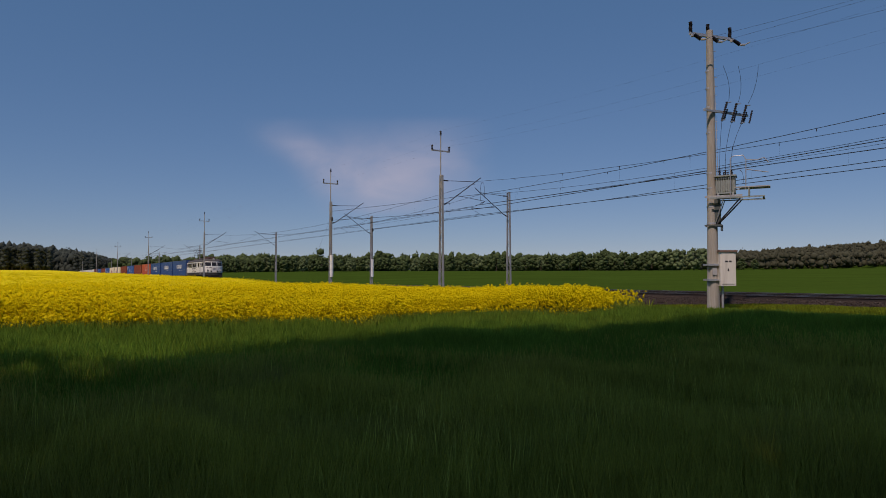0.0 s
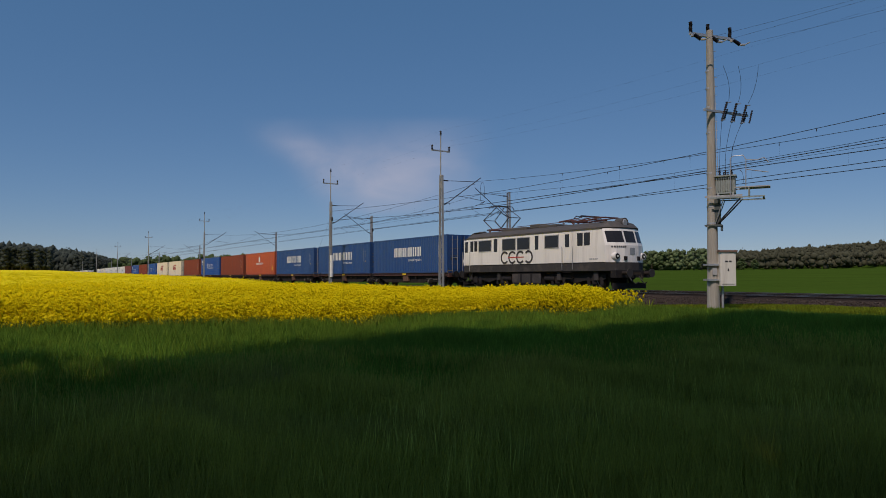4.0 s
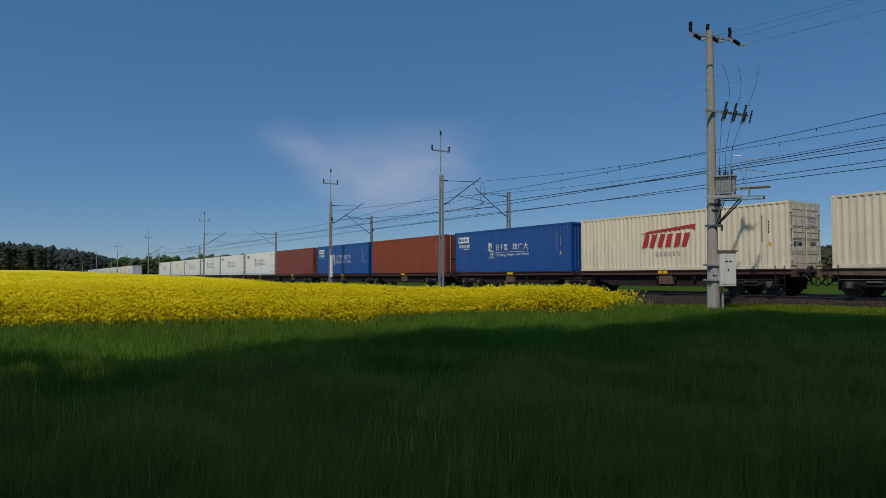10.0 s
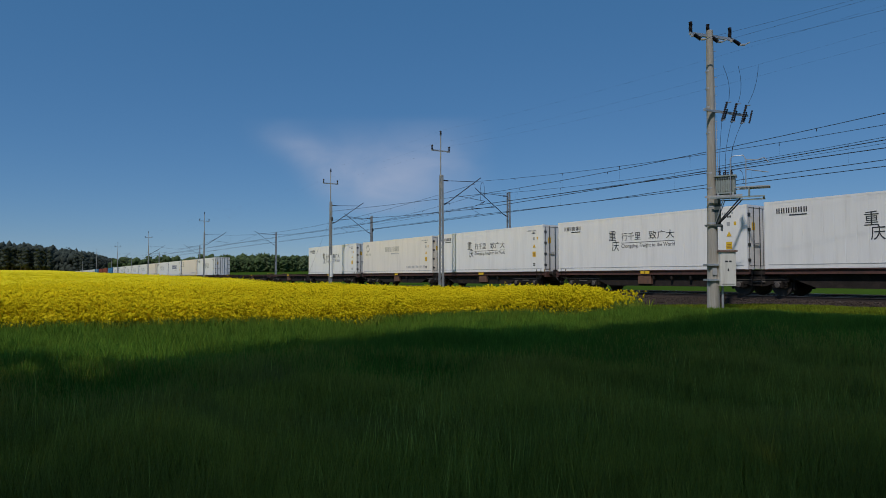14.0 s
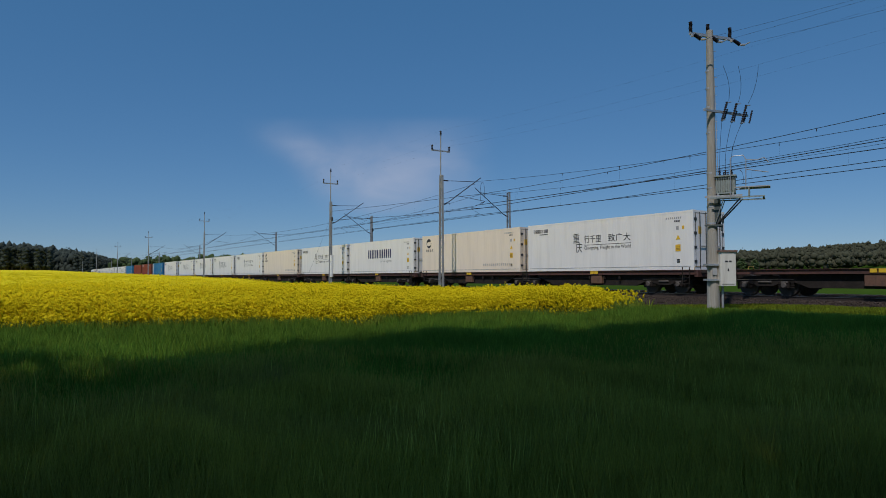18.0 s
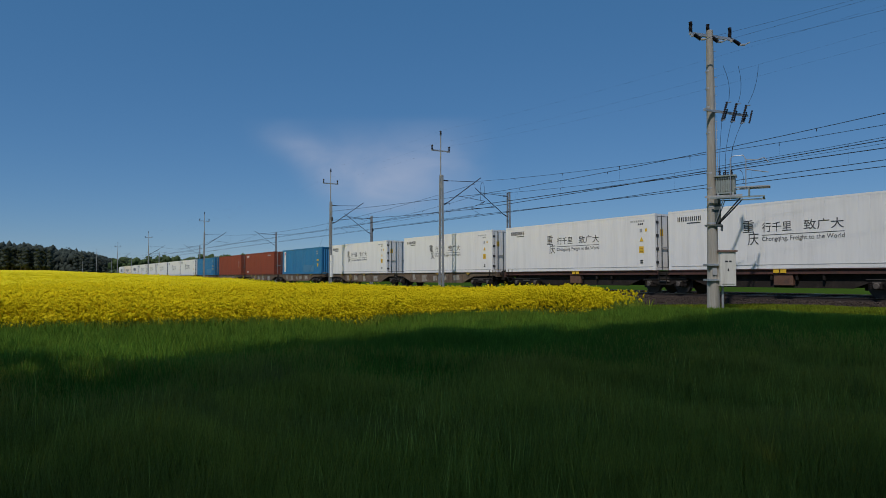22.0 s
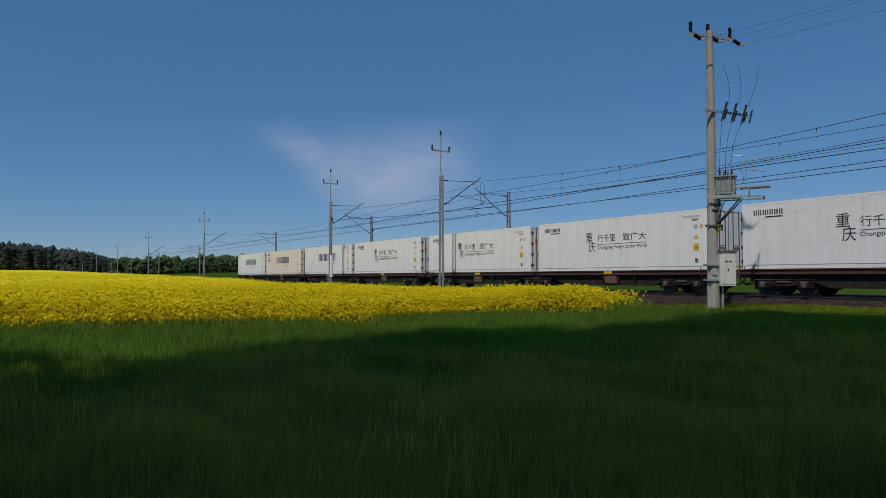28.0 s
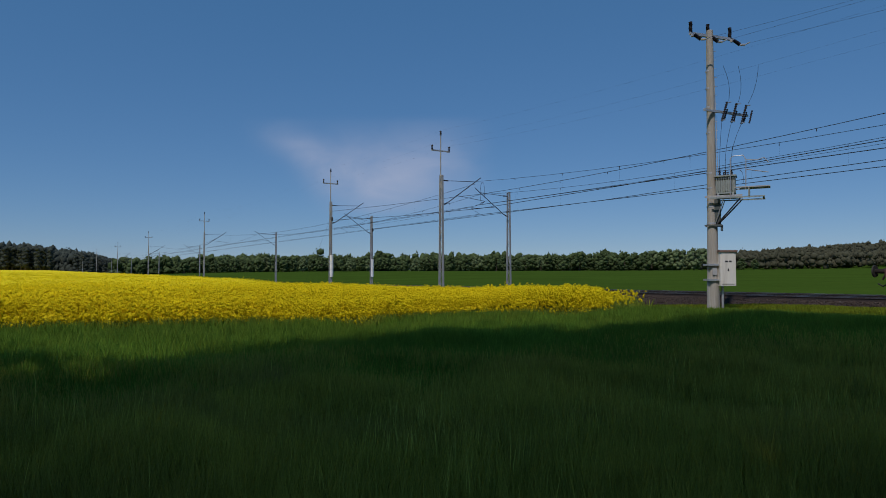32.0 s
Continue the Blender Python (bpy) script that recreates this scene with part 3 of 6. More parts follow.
def transformer_pole():
    t = thing("transformer_pole", "weathered concrete power pole carrying a transformer, switches and a cream cabinet", "utility pole", m=at(*POLE))

    def along(axis_):
        side = Vector((-axis_.y, axis_.x, 0))

        def P(a, s, z):
            return axis_ * a + side * s + Vector((0, 0, z - POLE.z))

        def slab(bm, a0, a1, s0, s1, z0, z1):
            vs = [bm.verts.new(P(a, s, z)) for z in (z0, z1) for a, s in ((a0, s0), (a1, s0), (a1, s1), (a0, s1))]
            for f in ((3, 2, 1, 0), (4, 5, 6, 7), (0, 1, 5, 4), (1, 2, 6, 5), (2, 3, 7, 6), (3, 0, 4, 7)):
                bm.faces.new([vs[i] for i in f])
        return P, slab

    P, slab = along(TOP)
    PA, slab_a = along(ARM)
    PF, slab_f = along(FACE)

    lean = 0.003  # the shaft leans a little along the line of the track

    def girth(z):
        return float(np.interp(z, [-0.8, 0.2, 2.7, 9.95], [0.232, 0.218, 0.176, 0.122]))

    def shaft(bm):
        rows = []
        for z in np.linspace(-0.8, 9.95, 24):
            rows.append([bm.verts.new((lean * (z + 0.5) + girth(z) * math.cos(q), girth(z) * math.sin(q), z - POLE.z)) for q in np.linspace(0, 2 * math.pi, 25)[:-1]])
        for a, b in zip(rows[:-1], rows[1:]):
            for i in range(24):
                bm.faces.new((a[i], a[(i + 1) % 24], b[(i + 1) % 24], b[i]))

    part("shaft", shaft, M_CONC, t, smooth=True)
    part("shaft_cap", lambda bm: rod(bm, (lean * 10.4, 0, 9.94 - POLE.z), (lean * 10.4, 0, 9.97 - POLE.z), 0.121, 0.10, n=24), M_CONC, t)
    for z in (2.75, 3.35, 4.05, 4.6, 6.1, 7.05, 7.75, 8.4):
        r = girth(z) + 0.010
        part("clamp_band", lambda bm: rod(bm, P(0, 0, z), P(0, 0, z + 0.06), r, n=20), M_GALV, t)
    # crossarm at the top
    def tip(a):
        return 9.72 + 0.05 * a

    def arm(bm):
        vs = [bm.verts.new(P(a, q, tip(a) + z)) for z in (0.0, 0.10) for a, q in ((-0.96, -0.04), (1.25, -0.04), (1.25, 0.04), (-0.96, 0.04))]
        for f in ((3, 2, 1, 0), (4, 5, 6, 7), (0, 1, 5, 4), (1, 2, 6, 5), (2, 3, 7, 6), (3, 0, 4, 7)):
            bm.faces.new([vs[i] for i in f])

    cross = part("crossarm", arm, M_GALV, t)
    for a in (-0.88, -0.02, 1.12):
        z = tip(a)
        part("post_insulator", lambda bm: insulator(bm, P(a - 0.03, 0, z + 0.10), P(a - 0.03, 0, z + 0.50), 0.072, 9), M_INSUL, cross)
        part("strain_insulator", lambda bm: insulator(bm, P(a + 0.06, -0.10, z - 0.02), P(a + 0.16, -0.30, z - 0.24), 0.075, 6), M_INSUL, cross)
        part("strain_clamp", lambda bm: (rod(bm, P(a + 0.16, -0.30, z - 0.24), P(a + 0.24, -0.44, z - 0.27), 0.04, n=6), rod(bm, P(a + 0.24, -0.44, z - 0.27), P(a + 0.34, -0.60, z - 0.20), 0.02, n=6), box(bm, *(v for q in range(3) for v in (P(a, -0.06, z - 0.03)[q] - 0.05, P(a, -0.06, z - 0.03)[q] + 0.05)))), M_GALV, cross)
    # fuse and switch bank
    bank = part("switch_beam", lambda bm: (slab(bm, -0.3, 1.95, -0.04, 0.04, 6.94, 7.02), slab(bm, -0.5, 0.25, -0.25, -0.18, 6.86, 6.93)), M_GALV, t)
    for a in (0.58, 1.08, 1.60):
        part("fuse_tube", lambda bm: insulator(bm, P(a - 0.17, -0.16, 6.58), P(a + 0.13, -0.16, 7.36), 0.052, 9), M_INSUL, bank)
        part("post_insulator", lambda bm: insulator(bm, P(a + 0.02, -0.1, 6.66), P(a + 0.20, -0.1, 7.10), 0.036, 6), M_INSUL, bank)
        part("fuse_clip", lambda bm: (rod(bm, P(a + 0.10, -0.2, 7.30), P(a + 0.28, -0.2, 7.34), 0.018, n=5), rod(bm, P(a - 0.22, -0.2, 6.60), P(a - 0.04, -0.2, 6.64), 0.018, n=5)), M_GALV, bank)
    part("post_insulator", lambda bm: insulator(bm, P(1.92, -0.1, 6.66), P(2.10, -0.1, 7.20), 0.04, 7), M_INSUL, bank)
    # transformer on its platform
    part("platform_beam", lambda bm: (slab_a(bm, -0.2, 1.05, -0.40, -0.36, 3.69, 3.76), slab_a(bm, -0.2, 1.05, 0.36, 0.40, 3.69, 3.76),
                                       slab_a(bm, 0.22, 0.28, -0.40, 0.40, 3.76, 3.82), slab_a(bm, 0.72, 0.78, -0.40, 0.40, 3.76, 3.82)), M_GALV, t)
    tank = part("transformer_tank", lambda bm: (slab_a(bm, 0.16, 0.82, -0.24, 0.24, 3.84, 4.44), slab_a(bm, 0.12, 0.86, -0.34, 0.34, 4.44, 4.49), slab_a(bm, 0.2, 0.78, -0.30, 0.30, 3.82, 3.86)), M_TRAFO, t,
                "grey-green finned transformer tank")
    for i in range(11):
        a = 0.20 + i * 0.058
        for s in (-1, 1):
            part("cooling_fin", lambda bm: slab_a(bm, a - 0.009, a + 0.009, s * 0.24, s * 0.32, 3.92, 4.40), M_TRAFO, tank)
    for a in (0.28, 0.48, 0.68):
        part("bushing", lambda bm: insulator(bm, PA(a, 0.1, 4.49), PA(a, 0.1, 4.76), 0.05, 4), M_INSUL, tank)
    for a in (0.3, 0.44, 0.58, 0.72):
        part("low_bushing", lambda bm: insulator(bm, PA(a, -0.2, 4.49), PA(a, -0.2, 4.64), 0.035, 2), M_INSUL, tank)
    part("platform_deck", lambda bm: (slab_a(bm, 0.80, 1.95, -0.54, -0.50, 3.98, 4.02), slab_a(bm, 0.80, 1.95, 0.06, 0.10, 3.98, 4.02), slab_a(bm, 0.95, 1.95, -0.50, 0.06, 3.99, 4.01)), M_GALV, t)
    part("deck_support", lambda bm: (slab_a(bm, 0.0, 1.78, -0.52, -0.48, 3.63, 3.675), slab_a(bm, 0.0, 1.78, 0.48, 0.52, 3.63, 3.675), slab_a(bm, 1.70, 1.76, -0.47, 0.47, 3.63, 3.67),
                                     slab_a(bm, 1.24, 1.29, -0.53, -0.48, 3.68, 3.98), slab_a(bm, 1.24, 1.29, 0.05, 0.10, 3.68, 3.98)), M_TRAFO, t)
    for s in (-1, 1):
        part("brace", lambda bm: rod(bm, PA(0.14, s * 0.16, 2.68), PA(0.98, s * 0.44, 3.62), 0.026, n=6), M_DARKSTEEL, t)
        part("brace", lambda bm: rod(bm, PA(0.12, s * 0.16, 2.72), PA(0.42, s * 0.36, 3.62), 0.018, n=6), M_GALV, t)
        part("bracket_channel", lambda bm: slab_a(bm, 0.10, 0.30, s * 0.13 - 0.02, s * 0.13 + 0.02, 2.74, 3.64), M_DARKTRAFO, t)
    part("bracket_plate", lambda bm: (slab_a(bm, 0.16, 0.22, -0.11, 0.11, 2.80, 3.58), slab_a(bm, -0.24, 0.36, -0.23, -0.19, 2.66, 2.72), slab_a(bm, -0.24, 0.36, 0.19, 0.23, 2.66, 2.72), slab_a(bm, 0.30, 0.36, -0.2, 0.2, 2.50, 2.66)), M_DARKTRAFO, t)
    for pts in ([(0.66, 3.55), (0.68, 5.05), (0.77, 5.12), (1.10, 5.13), (1.19, 4.98), (1.17, 3.88)], [(1.19, 4.96), (1.55, 4.93), (1.77, 5.0), (1.91, 4.81)], [(1.19, 4.62), (1.90, 4.47)]):
        part("guard_rail", lambda bm: tube(bm, [PA(a, -0.52, z) for a, z in pts], 0.017, 6), M_GALV, t)
    # cabinet
    cab = part("cabinet", lambda bm: slab_f(bm, 0.13, 0.69, -0.36, 0.30, 0.49, 1.72), M_BOX, t, "cream metal meter cabinet with a rusty lid")
    part("cabinet_lid", lambda bm: slab_f(bm, 0.10, 0.74, -0.42, 0.36, 1.72, 1.78), mat("lid_rust", (0.17, 0.10, 0.075), 0.8, scale=5, vary=0.3), cab)
    part("cabinet_door", lambda bm: slab_f(bm, 0.18, 0.64, -0.375, -0.36, 0.55, 1.66), M_BOX, cab)
    for a0, a1, z0, z1 in ((0.30, 0.40, 1.34, 1.40), (0.44, 0.53, 1.34, 1.40), (0.39, 0.43, 1.02, 1.12), (0.38, 0.44, 1.02, 1.05)):
        part("door_mark", lambda bm: slab_f(bm, a0, a1, -0.38, -0.375, z0, z1), M_SIGNBLACK, cab)
    part("door_mark_plate", lambda bm: slab_f(bm, -0.1, 0.06, -0.24, -0.225, 0.88, 1.13), M_SIGNGREY, t)
    for z in (0.67, 1.22):
        part("cabinet_clamp", lambda bm: slab_f(bm, -0.26, 0.3, -0.27, 0.27, z, z + 0.07), M_GALV, t)
    part("conduit", lambda bm: rod(bm, PF(0.30, -0.1, -0.6), PF(0.30, -0.1, 0.5), 0.045, n=8), M_GALV, t)
    part("cable_run", lambda bm: tube(bm, [P(0.16, -0.16, 4.1), P(0.14, -0.14, 6.6), P(0.11, -0.11, 8.2)], 0.011, 5), M_GALV, t)
    for i in range(14):
        z = 4.9 + i * 0.33
        part("step_pin", lambda bm: rod(bm, PF(0.12, -0.02, z), PF(0.25, -0.02, z), 0.012, n=4), M_GALV, t)

    def curve(p, q, r):
        def b(bm):
            pts = []
            for i in range(13):
                u = i / 12
                pts.append(p * (1 - u) ** 2 + q * 2 * u * (1 - u) + r * u * u)
            tube(bm, pts, 0.0065, 4)
        return b

    for k, a in enumerate((0.58, 1.08, 1.60)):
        part("jumper_cable", curve(P(*((0.2, -0.45, 8.55), (0.98, -0.45, 8.65), (2.05, -0.45, 8.85))[k]), P(*((0.62, -0.45, 7.9), (1.25, -0.45, 7.9), (2.0, -0.45, 8.0))[k]), P(a + 0.16, -0.2, 7.38)), M_WIRE, t)
        part("jumper_cable", curve(P(a - 0.17, -0.16, 6.58), P(a * 0.5 + 0.05, -0.1, 5.6), PA(0.28 + 0.20 * k, 0.1, 4.76)), M_WIRE, t)
    part("cable_bend", curve(PA(0.72, -0.2, 4.64), PA(1.16, -0.3, 4.80), PA(1.08, -0.35, 4.12)), M_RUBBER, t)


transformer_pole()


def spur_wires():
    t = thing("spur_line", "thin sagging power wires running off the pole top", "power line")
    for k, a in enumerate((-0.88, -0.02, 1.12)):
        p = POLE + TOP * (a + 0.34) + Vector((0.60, 0, 9.52 + 0.05 * a - POLE.z))
        q = Vector((15.9, 25.5 + (-0.72, 0.0, 0.72)[k], (10.28, 11.36, 10.28)[k]))
        part("spur_wire", lambda bm: wire_between(bm, p, q, 0.5, 0.004), M_WIRE, t)


spur_wires()

# ---- crops and verge ----
def blades(name, x, y, z, h, w, lean, material, rs, label, category):
    """Thin pointed blades of two bent pieces each."""
    n = len(x)
    a = rs.rand(n) * 2 * np.pi
    dx, dy = np.cos(a) * w, np.sin(a) * w
    la = rs.rand(n) * 2 * np.pi
    lx, ly = np.cos(la) * lean * h, np.sin(la) * lean * h
    v = np.empty((n, 5, 3))
    v[:, 0] = np.stack([x - dx, y - dy, z], 1)
    v[:, 1] = np.stack([x + dx, y + dy, z], 1)
    v[:, 2] = np.stack([x + dx * 0.8 + lx * 0.3, y + dy * 0.8 + ly * 0.3, z + h * 0.6], 1)
    v[:, 3] = np.stack([x - dx * 0.8 + lx * 0.3, y - dy * 0.8 + ly * 0.3, z + h * 0.6], 1)
    v[:, 4] = np.stack([x + lx, y + ly, z + h], 1)
    i = (np.arange(n) * 5)[:, None]
    f = np.concatenate([i + [0, 1, 2], i + [0, 2, 3], i + [3, 2, 4]], 1).reshape(-1, 3)
    return tagged(bulk(name, v.reshape(-1, 3), f, material), label, category, kind="stuff")


def in_view(x, y, margin=0.06):
    """Places that lie ahead of the standing point, in the wedge of land before it."""
    depth = -0.8406 * x + 0.5417 * y
    lat = 0.5417 * x + 0.8406 * y
    return (depth > 1.2) & (np.abs(lat) < (0.668 + margin) * depth + 0.8)


def cereal_field():
    rs = np.random.RandomState(2)
    n = 460000
    r = 1.6 + 27 * rs.rand(n) ** 1.25
    th = (rs.rand(n) - 0.5) * 2 * 0.66
    depth, lat = r, r * np.tan(th)
    x = -0.8406 * depth + 0.5417 * lat
    y = 0.5417 * depth + 0.8406 * lat
    dens = np.clip(0.5 + 0.9 * np.array([noise.noise((a * 0.55, b * 0.55, 1.0)) for a, b in zip(x, y)]), 0, 1)
    keep = (x > rape_edge(y) - 0.4) & (y < 25.9) & (rs.rand(n) < 0.45 + 0.55 * dens)
    x, y, r, dens = x[keep], y[keep], r[keep], dens[keep]
    x, y = x + 0.05 * rs.randn(len(x)), y + 0.05 * rs.randn(len(x))
    verge = smooth_step(15.5, 20.0, y)
    h = (0.30 + 0.16 * rs.rand(len(x)) + 0.16 * (dens - 0.5)) * (1 - 0.70 * verge)
    tall = rs.rand(len(x)) < 0.03
    h = h * np.where(tall, 1.25, 1.0)
    w = np.clip(0.0028 + 0.0006 * r, 0.0035, 0.016) * (0.7 + 0.6 * rs.rand(len(x)))
    z = ground_z(x, y) - 0.01
    # a belt by the rapeseed, over into the verge, with sunlight put into its greener colour
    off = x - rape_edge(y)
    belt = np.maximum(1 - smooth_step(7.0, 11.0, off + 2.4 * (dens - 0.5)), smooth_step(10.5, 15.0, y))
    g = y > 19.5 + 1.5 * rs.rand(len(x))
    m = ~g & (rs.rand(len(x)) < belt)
    c = ~g & ~m
    blades("cereal_crop", x[c], y[c], z[c], h[c], w[c], 0.15, M_CROP, rs, "young olive-green cereal crop swaying in the field", "cereal crop")
    blades("margin_grass", x[m], y[m], z[m], h[m], w[m], 0.22, M_SUNLIT_STRIP, rs, "fresh green grass belt along the rapeseed edge", "grass")
    # the crop goes on round the standing point
    k = 60000
    q, d = rs.uniform(0.70, 2 * math.pi - 0.70, k), 0.7 + 11 * np.sqrt(rs.rand(k))
    depth, lat = d * np.cos(q), d * np.sin(q)
    ax, ay = -0.8406 * depth + 0.5417 * lat, 0.5417 * depth + 0.8406 * lat
    k = ax > rape_edge(ay) - 0.4
    ax, ay = ax[k], ay[k]
    blades("cereal_crop", ax, ay, ground_z(ax, ay) - 0.01, 0.30 + 0.16 * rs.rand(len(ax)), 0.006 + 0.004 * rs.rand(len(ax)), 0.15, M_CROP, rs, "young green cereal crop round the field path", "cereal crop")
    # paler ears and stalks standing over the crop in tufts, more in some patches than in others
    cx, cy = x[c][::150], y[c][::150]
    patch = np.array([noise.noise((a * 0.33, b * 0.33, 7.0)) for a, b in zip(cx, cy)])
    k = (cy < 14) & (patch + 0.25 * rs.randn(len(cx)) > 0.22)
    cx, cy = np.repeat(cx[k], 6), np.repeat(cy[k], 6)
    cx, cy = cx + 0.12 * rs.randn(len(cx)), cy + 0.12 * rs.randn(len(cx))
    cr = np.hypot(cx, cy)
    blades("tall_stalks", cx, cy, ground_z(cx, cy) + 0.05, 0.36 + 0.18 * rs.rand(len(cx)), np.clip(0.0018 + 0.0004 * cr, 0.0025, 0.007), 0.10, M_STALK, rs,
           "pale taller stalks standing out of the young crop", "stalks")
    blades("verge_grass", x[g], y[g], z[g], h[g], w[g], 0.4, M_VERGE, rs, "rough yellow-green grass on the verge beside the track", "grass")


OCT = np.array([(1, 0, 0), (-1, 0, 0), (0, 1, 0), (0, -1, 0), (0, 0, 1), (0, 0, -1)], float)
OCT_F = np.array([(0, 2, 4), (2, 1, 4), (1, 3, 4), (3, 0, 4), (2, 0, 5), (1, 2, 5), (3, 1, 5), (0, 3, 5)])


TET = np.array([(1, 0, -0.5), (-0.5, 0.87, -0.5), (-0.5, -0.87, -0.5), (0, 0, 1.0)])
TET_F = np.array([(0, 1, 3), (1, 2, 3), (2, 0, 3), (2, 1, 0)])


def lumps(name, p, s, material, rs, flat=1.0):
    """Many small uneven clumps as one body."""
    n = len(p)
    base, tri = TET, TET_F
    c = len(base)
    v = base[None] * s[:, None, None] * (0.65 + 0.7 * rs.rand(n, c, 1)) * (1, 1, flat)
    v = v + (rs.rand(n, c, 3) - 0.5) * s[:, None, None] * 0.5 + p[:, None]
    f = tri[None] + (np.arange(n) * c)[:, None, None]
    return bulk(name, v.reshape(-1, 3), f.reshape(-1, 3), material, smooth=True)


def rape_height(x, y):
    return 0.82 + 0.07 * np.sin(x * 0.8 + 0.6 * y) * np.sin(y * 0.55) + 0.05 * np.sin(x * 0.23 + y * 0.31)


def rape_edge(y):
    """The ragged near edge of the rapeseed."""
    y = np.asarray(y, float)
    e = np.interp(y, [-40, -0.3, 2, 3.5, 5.7, 7.5, 9.4, 11, 12, 13, 14.3, 15.5, 17.5, 20, 23.2],
                  [-19.5, -19.2, -18.2, -18.6, -17.9, -16.5, -16.9, -17.5, -16.9, -15.5, -14.7, -14.6, -16.6, -19.2, -22.4])
    return e + 0.2 * np.sin(y * 1.7 + 1) + 0.12 * np.sin(y * 4.1)


def rape_fringe(y):
    """Width of the thin stand past the corner of the field by the track."""
    return 1.9 * smooth_step(15.5, 18.5, y)


def rape_field():
    rs = np.random.RandomState(8)
    # canopy sheet
    xs = axis([(-900, -300, 15), (-300, -90, 3), (-90, -18, 0.5)])
    ys = axis([(-420, -100, 15), (-100, -25, 4), (-25, RAPE_Y, 0.5)])
    X, Y = np.meshgrid(xs, ys)
    rim = np.minimum(smooth_step(0.3, 1.6, rape_edge(Y) - X), smooth_step(0.0, 1.2, RAPE_Y - Y))
    far = smooth_step(40, 110, -X)
    Z = ground_z(X, np.minimum(Y, RAPE_Y)) + (rape_height(X, Y) - (0.10 + 0.24 * smooth_step(-40, -24, X)) * (1 - far)) * rim - 0.35 * (1 - rim) + 0.05 * rs.randn(*X.shape)
    c = len(xs)
    r, q = np.meshgrid(np.arange(len(ys) - 1), np.arange(c - 1), indexing="ij")
    i = (r * c + q).ravel()
    quads, points = np.stack([i, i + 1, i + 1 + c, i + c], 1), np.stack([X, Y, Z], -1).reshape(-1, 3)
    near = points[quads[:, 0], 0] > -21.5
    leaves = bulk("rapeseed_canopy", points, quads[near], M_RAPE_FAR, smooth=True)
    tagged(leaves, "lower yellow flower layer of the rapeseed", "rapeseed", kind="stuff")
    sheet = bulk("rapeseed_canopy", points, quads[~near], M_RAPE_FAR, smooth=True)
    tagged(sheet, "dense yellow rapeseed canopy over a rising field", "rapeseed", kind="stuff")
    # single flower heads, thinner with distance; a near head is a dome of several florets
    P, S = [], []
    for x0, x1, per, size, florets in ((-13.2, -18, 300, 0.024, 5), (-18, -23, 210, 0.027, 5), (-23, -34, 62, 0.037, 4), (-34, -55, 70, 0.040, 1), (-55, -110, 18, 0.055, 1), (-110, -200, 4, 0.08, 1)):
        n = int(per * (x0 - x1) * 60)
        x = x1 + (x0 - x1) * rs.rand(n)
        y = -35 + (RAPE_Y + 35 + 0.2) * rs.rand(n)
        out = x - rape_edge(y)
        k = ((out < 0) | ((out < rape_fringe(y)) & (rs.rand(n) < 0.20 * (1 - out / 2.2)))) & in_view(x, y, 0.03)
        x, y = x[k], y[k]
        gap = np.array([noise.noise((a * 0.5, b * 0.5, 3.0)) for a, b in zip(x, y)])
        k = gap > -0.66
        x, y = x[k], y[k]
        m = len(x)
        edge = np.clip(rape_edge(y) - x, -3, 3)
        h = rape_height(x, y) + 0.05 * rs.randn(m) - 0.22 * rs.rand(m) ** 2
        h = np.where((edge < 0.9) & (edge > 0), h * (0.34 + 0.68 * rs.rand(m) ** 0.8), np.where(edge <= 0, h * (0.5 + 0.35 * rs.rand(m)), h))
        h = h + np.where(rs.rand(m) < 0.035, 0.05 + 0.14 * rs.rand(m), 0)
        p = np.stack([x, y, ground_z(x, y) + h], 1)
        s = size * (0.7 + 0.6 * rs.rand(m))
        if florets > 1:
            d = rs.randn(m, florets, 3)
            d /= np.linalg.norm(d, axis=2)[:, :, None]
            p = (p[:, None] + d * size * 1.5 * (0.55 + 0.5 * rs.rand(m, florets, 1)) * (1, 1, 0.9)).reshape(-1, 3)
            s = np.repeat(s, florets) * (0.8 + 0.4 * rs.rand(len(p)))
        P.append(p)
        S.append(s)
    for k0, k1 in ((0, 2), (2, 6)):
        tagged(lumps("rapeseed_flowers", np.concatenate(P[k0:k1]), np.concatenate(S[k0:k1]), M_RAPE, rs, 1.2), "bright yellow rapeseed flower heads", "rapeseed", kind="stuff")
    # stems and leaves along the near edge
    n = 42000
    y = -12 + (RAPE_Y + 12.5) * rs.rand(n)
    x = rape_edge(y) - 2.2 * rs.rand(n) ** 1.6 + 0.12 + rape_fringe(y) * rs.rand(n) ** 2
    z = ground_z(x, y)
    blades("rapeseed_stems", x, y, z, (0.22 + 0.42 * rs.rand(n)) * rape_height(x, y), 0.006 + 0.03 * rs.rand(n) ** 3, 0.28, M_RAPE_LEAF, rs,
           "green rapeseed stems and leaves at the field edge", "rapeseed")


rape_field()
cereal_field()


# ---- trees ----
def ball(sub):
    bm = bmesh.new()
    bmesh.ops.create_icosphere(bm, subdivisions=sub, radius=1.0)
    v, f = np.array([p.co[:] for p in bm.verts]), np.array([[p.index for p in q.verts] for q in bm.faces])
    bm.free()
    return v, f


BALL_1 = ball(1)


